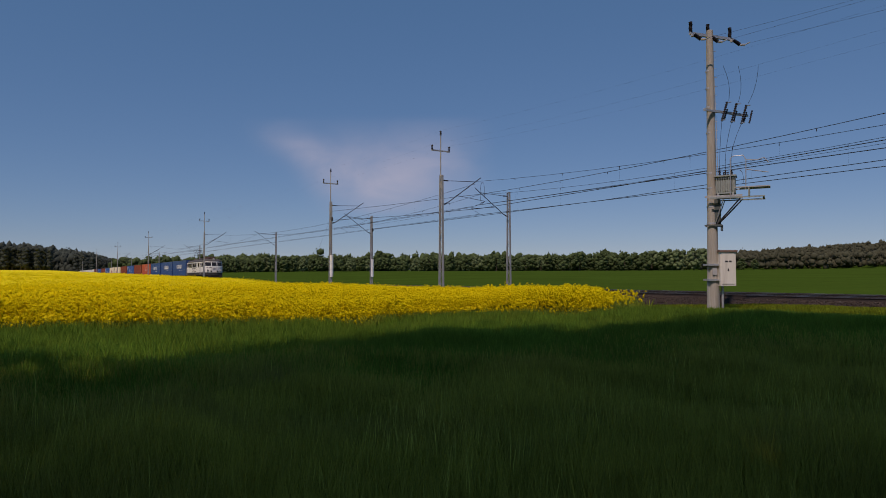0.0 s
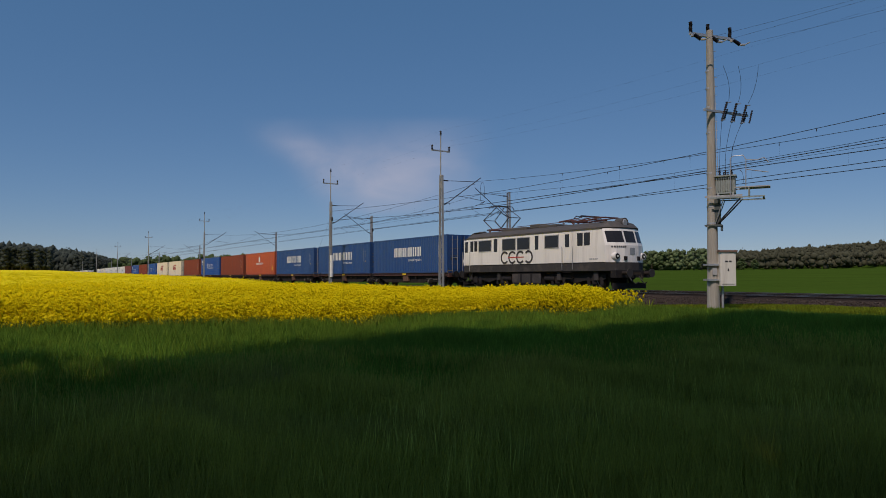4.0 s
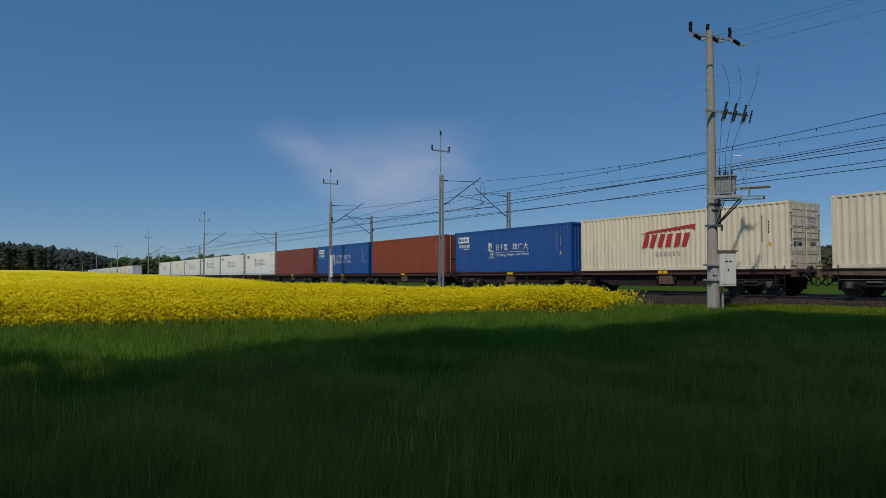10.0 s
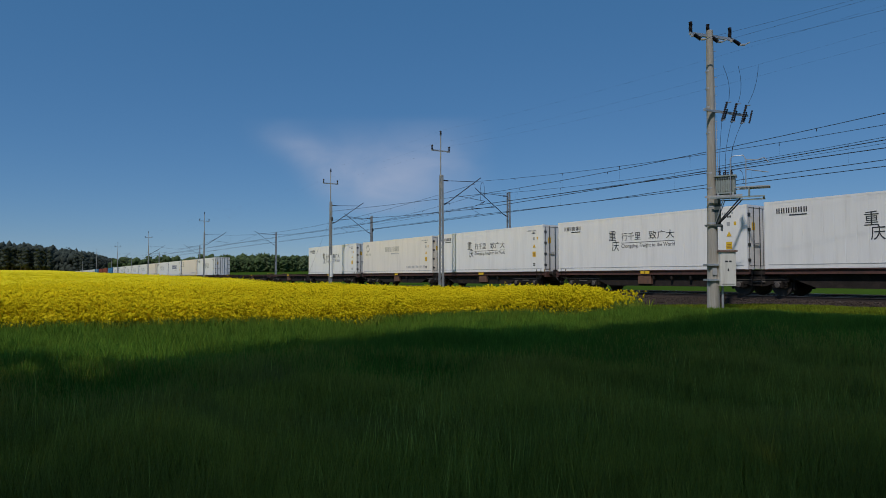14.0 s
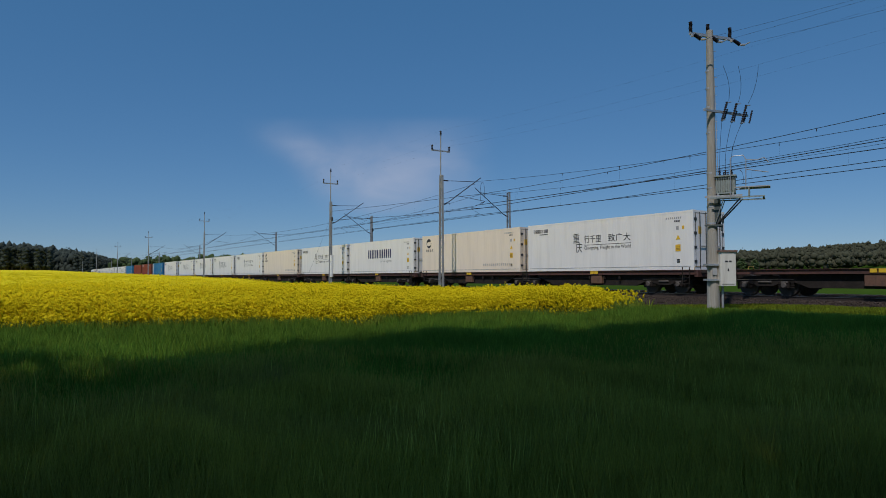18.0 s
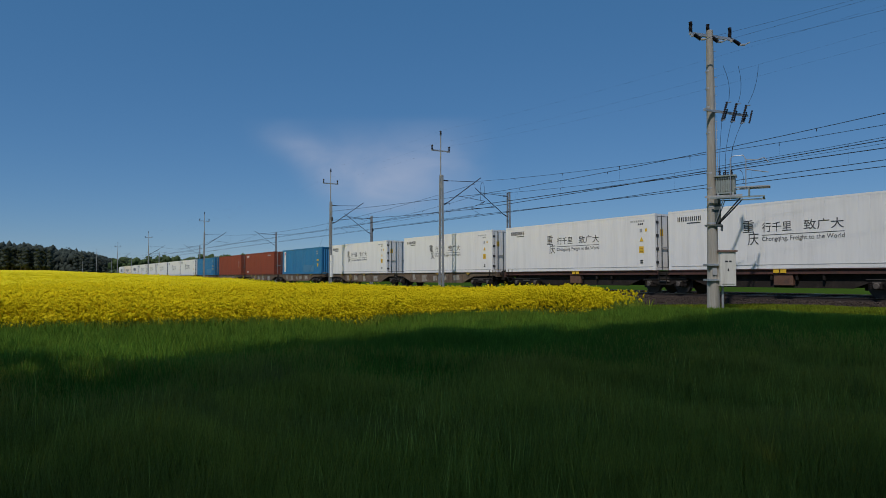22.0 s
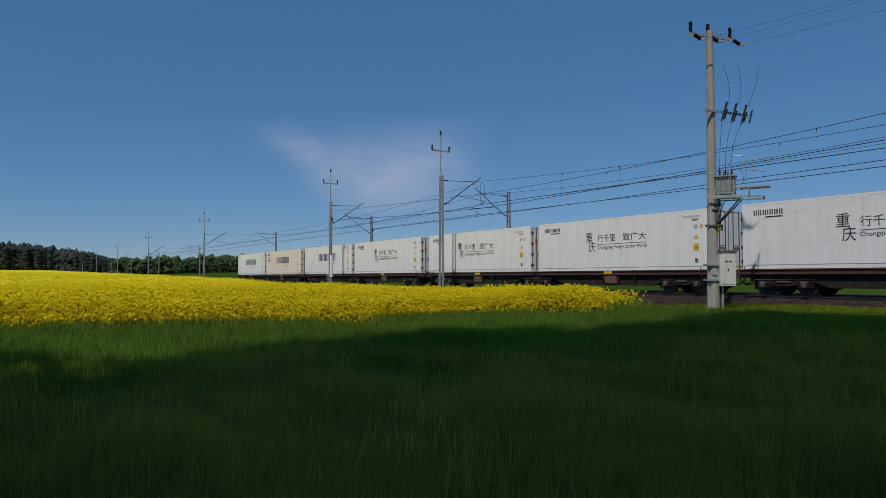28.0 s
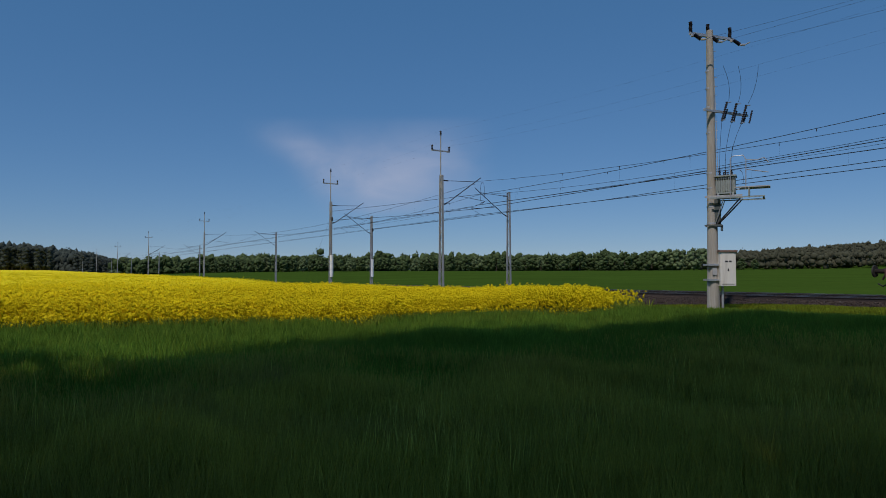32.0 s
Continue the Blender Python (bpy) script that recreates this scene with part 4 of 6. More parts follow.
def foliage(name, lobes, radii, leaves, sizes, material, rs, fine=True):
    """Uneven rounded lobes of leaf mass with small clumps breaking their outline, as one body."""
    base, tri = BALL_1
    n, c = len(lobes), len(base)
    v = base[None] * radii[:, None, :] * (0.78 + 0.40 * rs.rand(n, c, 1)) + lobes[:, None]
    f = tri[None] + (np.arange(n) * c)[:, None, None]
    m = len(leaves)
    k, leaf, cut = (6, OCT, OCT_F) if fine else (4, TET, TET_F)
    w = leaf[None] * sizes[:, None, None] * (0.5 + 1.0 * rs.rand(m, k, 1)) + (rs.rand(m, k, 3) - 0.5) * sizes[:, None, None] * 0.6 + leaves[:, None]
    g = cut[None] + n * c + (np.arange(m) * k)[:, None, None]
    return bulk(name, np.concatenate([v.reshape(-1, 3), w.reshape(-1, 3)]), np.concatenate([f.reshape(-1, 3), g.reshape(-1, 3)]), material, smooth=True)


def over(lobes, radii, per, rs, out=0.12):
    """Places scattered over the skins of the lobes."""
    d = rs.randn(len(lobes), per, 3)
    d /= np.linalg.norm(d, axis=2)[:, :, None]
    return (lobes[:, None] + d * radii[:, None] * (0.92 + out * rs.randn(len(lobes), per, 1))).reshape(-1, 3)


def crown_mesh(key, seed, h, w, material, kind="broad"):
    """A crown of leafy lobes round uneven limbs, with gaps; kind shade: loose leaf clumps alone."""
    k = (key, material.name)
    if k in MESHES:
        return MESHES[k]
    rs = np.random.RandomState(seed)
    if kind == "shade":
        P, S = [], []
        for i in range(26):
            u = rs.rand()
            rad = w * (0.28 + 0.72 * math.sin(math.pi * (0.16 + 0.80 * u))) * (0.35 + 0.65 * rs.rand())
            a = rs.rand() * 2 * math.pi
            c = np.array((math.cos(a) * rad * 0.8, math.sin(a) * rad * 0.8, h * (0.22 + 0.68 * u)))
            d = rs.randn(230, 3)
            d /= np.linalg.norm(d, axis=1)[:, None]
            P.append(c + d * w * (0.22 + 0.16 * rs.rand()) * (0.75 + 0.35 * rs.rand(230, 1) + 0.15 * np.abs(rs.randn(230, 1)) ** 2) * (1, 1, 0.8))
            S.append(np.full(230, w * 0.052) * (0.5 + 0.8 * rs.rand(230)))
        ob = lumps(key, np.concatenate(P), np.concatenate(S), material, rs, 0.7)
    elif kind == "broad":
        n = 34
        u = np.sort(rs.rand(n))
        a = np.arange(n) * 2.4 + rs.rand(n)
        rad = w * (0.22 + 0.62 * np.sin(np.pi * (0.14 + 0.78 * u))) * (0.55 + 0.5 * rs.rand(n))
        c = np.stack([np.cos(a) * rad, np.sin(a) * rad, h * (0.10 + 0.76 * u)], 1)
        c[-1] = (0.1 * w * rs.randn(), 0.1 * w * rs.randn(), h * 0.84)
        r = w * (0.22 + 0.14 * rs.rand(n))[:, None] * np.array((1, 1, 0.85))
        q = over(c, r, 17, rs, 0.2)
        ob = foliage(key, c, r, q, w * 0.066 * (0.4 + rs.rand(len(q))), material, rs)
    else:
        n = 15
        u = np.arange(n) / (n - 1)
        a = np.arange(n) * 2.4
        rad = w * (0.50 - 0.22 * u) * (0.4 + 0.8 * rs.rand(n))
        c = np.stack([np.cos(a) * rad, np.sin(a) * rad, h * (0.20 + 0.74 * u)], 1)
        r = w * (0.50 - 0.06 * u + 0.12 * rs.rand(n))[:, None] * np.array((1, 1, 0.72))
        q = over(c, r, 26, rs, 0.2)
        ob = foliage(key, c, r, q, w * 0.11 * (0.5 + rs.rand(len(q))), material, rs, False)
    MESHES[k] = ob.data
    bpy.data.objects.remove(ob)
    return MESHES[k]


def trunk_build(h, r, kind):
    def b(bm):
        rod(bm, (0, 0, -0.6), (0.02 * h, 0, h * (0.9 if kind == "pine" else 0.5)), r, r * 0.5, n=8)
        if kind != "pine":
            for i in range(6):
                a = i * 1.05
                rod(bm, (0.01 * h, 0, h * (0.28 + 0.03 * i)), (math.cos(a) * h * 0.22, math.sin(a) * h * 0.22, h * (0.55 + 0.04 * i)), r * 0.4, r * 0.1, n=5)
    return b


def tree(x, y, variant, size, group, label, material=None, kind="broad", name="tree", wide=1.0):
    h = 12.0
    material = material or M_LEAF
    t = thing(name, label, "tree", group, Matrix.Translation((x, y, float(ground_z(x, y)) - 0.1)) @ Matrix.Rotation(variant * 1.7 + x, 4, "Z") @ Matrix.Diagonal((size * wide, size * wide, size, 1)))
    link("trunk", shape("trunk_" + kind, M_BARK, trunk_build(h, 0.28, kind)), t)
    link("crown", crown_mesh("crown_%s_%d" % (kind, variant), 20 + variant, h, 2.4 if kind == "pine" else 4.2, material, kind), t)
    return t


def place(ratio, depth):
    return (-0.8406 * depth + 0.5417 * ratio * depth, 0.5417 * depth + 0.8406 * ratio * depth)


def tree_lines():
    rs = random.Random(4)
    # row along the far meadow edge
    u = -0.40
    while u < 0.42:
        d = 452 + rs.uniform(-14, 14)
        x, y = place(u, d)
        light = (u > 0.29 and rs.random() < 0.7) or rs.random() < 0.10
        s = rs.uniform(0.74, 0.98) * (1 + 0.42 * max(0, u) / 0.4)
        tree(x, y, rs.randrange(7), s, "trees along the meadow", "round-crowned green deciduous tree at the meadow edge" if not light else "pale green flowering tree at the meadow edge",
             M_LEAF2 if light else M_LEAF)
        u += rs.uniform(0.009, 0.017)
    for u, s in ((-0.095, 1.28), (0.245, 1.4), (-0.455, 0.9), (-0.43, 0.8), (0.45, 0.75), (0.47, 0.7)):
        x, y = place(u, 470)
        tree(x, y, rs.randrange(7), s, "trees along the meadow", "tall green deciduous tree above the meadow edge")
    # pines at the end of the rapeseed
    u = -0.71
    while u < -0.50:
        for d in (505, 522):
            x, y = place(u + rs.uniform(-0.003, 0.003), d + rs.uniform(-8, 8))
            if 22 < y < 39:
                continue
            s = wood_top(u, d, x, y) / 12.6 * rs.uniform(0.88, 1.0)
            tree(x, y, rs.randrange(4), s, "pines beyond the rapeseed", "dark tall pine at the edge of the wood", M_PINE, "pine", "pine_tree")
        u += rs.uniform(0.0045, 0.007)


def wood_top(u, d, x, y):
    """Height of the pine wood, which sinks from its high end to the railway."""
    rise = float(np.interp(u, [-0.67, -0.617, -0.583, -0.54, -0.506, -0.47], [0.0511, 0.0477, 0.0426, 0.0375, 0.029, 0.024]))
    return max(6.0, rise * d + 0.8 - float(ground_z(x, y)))


tree_lines()


def woods(name, label, spots, material, seed, slim, per, tiers=((0.22, 1.0), (0.55, 0.88), (0.82, 0.55))):
    """A far wood as one body: rounded or pointed crowns side by side, each of three lobes with leaf clumps over them."""
    rs = np.random.RandomState(seed)
    p = np.array(spots)
    z = ground_z(p[:, 0], p[:, 1])
    C, R = [], []
    for lift, wide in tiers:
        n = len(p)
        C.append(np.stack([p[:, 0] + 0.05 * p[:, 2] * rs.randn(n), p[:, 1] + 0.05 * p[:, 2] * rs.randn(n), z + p[:, 2] * (lift + 0.09 * rs.randn(n))], 1))
        r = p[:, 2] * slim * wide * (0.8 + 0.4 * rs.rand(n))
        R.append(np.stack([r, r, p[:, 2] * 0.19 * (0.8 + 0.4 * rs.rand(n))], 1))
    C, R = np.concatenate(C), np.concatenate(R)
    q = over(C, R, per, rs, 0.22)
    size = np.repeat(R[:, 0], per) * 0.30 * (0.5 + rs.rand(len(q)))
    tagged(foliage(name, C, R, q, size, material, rs, False), label, "woodland", kind="stuff")


def far_woods():
    rs = random.Random(9)
    spots = []
    for _ in range(900):
        u, d = rs.uniform(-0.5, 0.36), rs.uniform(468, 540)
        x, y = place(u, d)
        spots.append((x, y, rs.uniform(9, 13)))
    woods("deciduous_wood", "green deciduous wood behind the meadow trees", spots, M_LEAF, 31, 0.24, 9, ((0.22, 1.0), (0.54, 1.0), (0.76, 0.88)))
    spots = []
    for _ in range(3600):
        u, d = (rs.uniform(0.30, 0.86), rs.uniform(485, 930)) if _ < 3000 else (rs.uniform(0.16, 0.36), rs.uniform(640, 930))
        x, y = place(u, d)
        spots.append((x, y, rs.uniform(11, 14)))
    woods("hill_wood", "dusky brown-green wood covering a low hill", spots, M_WOOD, 32, 0.19, 7, ((0.30, 1.0), (0.72, 0.9)))
    spots = []
    for k in range(2100):
        u, d = (rs.uniform(-0.9, -0.47), rs.uniform(530, 680)) if k < 1400 else (rs.uniform(-0.64, -0.5), rs.uniform(676, 800))
        x, y = place(u, d)
        if not 21 < y < 40 or d > 675:
            spots.append((x, y, wood_top(u, d, x, y) * rs.uniform(0.8, 0.97)))
    woods("pine_wood", "dark pine wood at the end of the rapeseed field", spots, M_PINE, 33, 0.16, 5, ((0.25, 1.0), (0.56, 0.95), (0.80, 0.80)))


far_woods()


def shade_grove():
    """Tall trees behind the standing point; their shade lies over the crop."""
    spots = [(-3.1, -4.9, 1.86, 5, 0.56), (4.97, 3.4, 2.52, 6, 0.74), (1.5, -2.0, 2.27, 2, 0.74), (-9.3, -7.2, 0.72, 3, 1.5), (-1.2, -4.5, 0.90, 1, 1.0)]
    for x, y, s, v, wide in spots:
        tree(x, y, v, s, "trees behind the field path", "tall leafy deciduous tree shading the young crop", kind="shade", wide=wide)


shade_grove()


def bush(x, y, s):
    t = thing("bush", "low pale green bush at the end of the field", "bush", "", Matrix.Translation((x, y, float(ground_z(x, y)))) @ Matrix.Diagonal((s * 1.6, s * 1.6, s * 0.55, 1)))
    link("crown", crown_mesh("crown_broad_3", 23, 12.0, 4.2, M_LEAF2), t)


bush(*place(-0.497, 430), 0.75)


# ---- thin cloud ----
def cloud():
    m = bpy.data.materials.new("thin_cloud")
    m.use_nodes = True
    n, l = m.node_tree.nodes, m.node_tree.links
    n.remove(n["Principled BSDF"])
    co = n.new("ShaderNodeTexCoord")
    mp = n.new("ShaderNodeMapping")
    mp.inputs["Rotation"].default_value = (0, 0, radians(-32))
    mp.inputs["Scale"].default_value = (1.2, 2.2, 1)
    ns = n.new("ShaderNodeTexNoise")
    ns.inputs["Scale"].default_value = 1.6
    ns.inputs["Detail"].default_value = 6
    ns.inputs["Distortion"].default_value = 0.5
    l.new(co.outputs["UV"], mp.inputs[0])
    l.new(mp.outputs[0], ns.inputs["Vector"])
    at_ = n.new("ShaderNodeAttribute")
    at_.attribute_name = "cover"
    mr = n.new("ShaderNodeMapRange")
    mr.inputs["From Min"].default_value, mr.inputs["From Max"].default_value = 0.2, 0.85
    mr.inputs["To Min"].default_value, mr.inputs["To Max"].default_value = 0.25, 1.0
    l.new(ns.outputs["Fac"], mr.inputs["Value"])
    mu = n.new("ShaderNodeMath")
    mu.operation = "MULTIPLY"
    l.new(mr.outputs[0], mu.inputs[0])
    l.new(at_.outputs["Fac"], mu.inputs[1])
    em = n.new("ShaderNodeEmission")
    em.inputs["Color"].default_value = (0.385, 0.425, 0.515, 1)
    tr = n.new("ShaderNodeBsdfTransparent")
    ms = n.new("ShaderNodeMixShader")
    l.new(mu.outputs[0], ms.inputs["Fac"])
    l.new(tr.outputs[0], ms.inputs[1])
    l.new(em.outputs[0], ms.inputs[2])
    l.new(ms.outputs[0], n["Material Output"].inputs["Surface"])
    d = 3800.0
    nx, ny = 60, 34
    v, cov, uv = [], [], []
    for j in range(ny + 1):
        for i in range(nx + 1):
            u, w = i / nx, j / ny
            ratio, up = -0.34 + 0.44 * u, 0.085 + 0.165 * w
            x, y = place(ratio, d)
            v.append((x, y, 0.8 + up * d))
            uv.append((u * 2.4, w))
            # a comma-shaped wisp: high at its thin end, low and broad at the other
            centre = float(np.interp(u, [0, 0.23, 0.35, 0.525, 0.675, 1], [0.92, 0.73, 0.52, 0.37, 0.44, 0.52]))
            width = 0.13 + 0.24 * smooth_step(0.1, 0.6, u)
            k = math.exp(-((w - centre) / width) ** 2) * smooth_step(0.05, 0.42, u) * (1 - smooth_step(0.68, 0.98, u))
            cov.append(0.75 * k * smooth_step(0, 0.12, w) * (1 - smooth_step(0.9, 1.0, w)))
    c = nx + 1
    f = [(j * c + i, j * c + i + 1, (j + 1) * c + i + 1, (j + 1) * c + i) for j in range(ny) for i in range(nx)]
    ob = bulk("cloud", v, f, m)
    a = ob.data.attributes.new("cover", "FLOAT", "POINT")
    a.data.foreach_set("value", np.array(cov, np.float32))
    lay = ob.data.uv_layers.new(name="UVMap")
    li = np.empty(len(ob.data.loops), np.int32)
    ob.data.loops.foreach_get("vertex_index", li)
    lay.data.foreach_set("uv", np.array(uv, np.float32)[li].ravel())
    tagged(ob, "thin white wisp of cloud in a blue sky", "cloud", kind="structure")


cloud()

# ---- the train ----
CL, CW, CH = 12.192, 2.438, 2.896
HX, HY = CL / 2, CW / 2


def corrugated(bm, a0, a1, put, z0, z1, pitch=0.278, depth=0.036):
    """A wall of trapezoid folds from a0 to a1; put(a, out, z) gives the place."""
    n = round((a1 - a0) / pitch)
    p = (a1 - a0) / n
    pts = [(a0, 0.0)]
    for i in range(n):
        s = a0 + i * p
        pts += [(s + p * 0.26, 0.0), (s + p * 0.50, -depth), (s + p * 0.76, -depth), (s + p, 0.0)]
    lo = [bm.verts.new(put(a, o, z0)) for a, o in pts]
    hi = [bm.verts.new(put(a, o, z1)) for a, o in pts]
    for i in range(len(pts) - 1):
        bm.faces.new((lo[i], lo[i + 1], hi[i + 1], hi[i]))


def ribbed(bm, a0, a1, put, z0, z1, pitch=0.42):
    """A nearly flat insulated wall with narrow shallow grooves."""
    n = round((a1 - a0) / pitch)
    p = (a1 - a0) / n
    pts = [(a0, 0.0)]
    for i in range(n):
        s = a0 + i * p
        pts += [(s + p * 0.45, 0.0), (s + p * 0.48, -0.0035), (s + p * 0.52, -0.0035), (s + p * 0.55, 0.0), (s + p, 0.0)]
    lo = [bm.verts.new(put(a, o, z0)) for a, o in pts]
    hi = [bm.verts.new(put(a, o, z1)) for a, o in pts]
    for i in range(len(pts) - 1):
        bm.faces.new((lo[i], lo[i + 1], hi[i + 1], hi[i]))


def plate(bm, x0, x1, z0, z1, y=0.0):
    bm.faces.new([bm.verts.new(p) for p in ((x0, y, z0), (x1, y, z0), (x1, y, z1), (x0, y, z1))])


def poly(bm, pts, y=0.0):
    bm.faces.new([bm.verts.new((x, y, z)) for x, z in pts])


SIDE_Y = -HY - 0.006  # lettering stands just proud of the near wall


def mark(parent, name, key, build, material, dx, z, label=""):
    part(name, build, material, parent, label, key=key, m=at(dx - HX, SIDE_Y, z))


def brand_row(c, key, widths, h, gap, material, dx, z, label=""):
    """Plain upright bars in the place of brand letters: two for a broad one, one for a narrow one, each pair a part."""
    x = 0.0
    for i, w in enumerate(widths):
        def bars(bm):
            k = 0.33 * w if w > 0.4 * h else 0.8 * w
            for a in ((0.04 * w, 0.92 * w - k) if w > 0.4 * h else (0.06 * w,)):
                poly(bm, [(a, 0), (a + k, 0), (a + k, h), (a, h)])
        mark(c, "brand_bars", "%s_%d" % (key, i), bars, material, dx + x, z, label)
        x += w + gap


def slogan(c, material, z=0.0):
    for key, txt, dx, zz, size, width in (("slogan_a", "\u91cd", 4.03, 1.62, 0.62, 0.52), ("slogan_b", "\u5e86", 4.25, 1.06, 0.62, 0.52), ("slogan_c", "\u884c\u5343\u91cc", 4.93, 1.60, 0.45, 1.30),
                                          ("slogan_d", "\u81f4\u5e7f\u5927", 6.74, 1.60, 0.45, 1.58), ("slogan_e", "Chongqing, Freight to the World", 4.92, 1.16, 0.26, 3.42)):
        link("lettering", letters(key, txt, size, material, width), c, at(dx - HX, SIDE_Y, zz + z))
    mark(c, "underline", "slogan_line", lambda bm: plate(bm, 0, 3.42, 0, 0.022), material, 4.92, 1.46 + z)


def rail_logo(c, material, tag_material):
    brand_row(c, "brand_big", [0.62, 0.60, 0.60, 0.17, 0.62, 0.66, 0.58], 0.76, 0.103, material, 3.92, 1.34)
    link("lettering", letters("tagline", "the rail logistics", 0.3, tag_material, 2.13), c, at(6.3 - HX, SIDE_Y, 0.90))


def small_brand(c, material, z):
    brand_row(c, "brand_small", [0.17, 0.17, 0.17, 0.06, 0.17, 0.18, 0.17], 0.22, 0.04, material, 0.55, z)
    mark(c, "brand_strip", "brand_strip", lambda bm: plate(bm, 0, 0.75, 0, 0.05), material, 1.1, z - 0.12)


def reefer_labels(c):
    mark(c, "number_bars", "reefer_no", lambda bm: [plate(bm, i * 0.12, i * 0.12 + 0.07, 0, 0.09) for i in range(8)], M_SIGNGREY, 10.6, 2.52)
    mark(c, "number_bars", "reefer_no2", lambda bm: [plate(bm, i * 0.12, i * 0.12 + 0.08, 0, 0.09) for i in range(3)], M_SIGNBLACK, 11.1, 2.36)
    mark(c, "notice", "reefer_n1", lambda bm: plate(bm, 0, 0.16, 0, 0.18), M_SIGNGREY, 11.2, 1.98)
    mark(c, "notice", "reefer_n2", lambda bm: plate(bm, 0, 0.12, 0, 0.16), M_SIGNYELLOW, 11.55, 2.0)
    mark(c, "warning_triangle", "reefer_tri", lambda bm: poly(bm, [(0, 0), (0.26, 0), (0.13, 0.24)]), M_SIGNYELLOW, 11.18, 1.50)
    mark(c, "notice", "reefer_y", lambda bm: plate(bm, 0, 0.30, 0, 0.33), M_SIGNYELLOW, 11.15, 0.92)
    mark(c, "notice_mark", "reefer_yb", lambda bm: [plate(bm, 0, 0.22, i * 0.07, i * 0.07 + 0.025, -0.004) for i in range(3)], mat("sign_brown", (0.3, 0.14, 0.03)), 11.19, 0.98)
    mark(c, "notice", "reefer_h", lambda bm: (plate(bm, 0, 0.18, 0, 0.07), plate(bm, 0, 0.18, 0.1, 0.18)), M_SIGNBLACK, 11.22, 0.36)


def dry_labels(c, material):
    mark(c, "number_bars", "dry_no", lambda bm: [plate(bm, 0, 0.05, i * 0.13, i * 0.13 + 0.09) for i in range(9)], material, 10.95, 1.2)
    mark(c, "number_bars", "dry_no2", lambda bm: [plate(bm, 0, 0.06, i * 0.15, i * 0.15 + 0.09) for i in range(4)], material, 11.25, 1.55)
    mark(c, "warning_triangle", "dry_tri", lambda bm: poly(bm, [(0, 0), (0.2, 0), (0.1, 0.19)]), M_SIGNYELLOW, 11.2, 1.05)


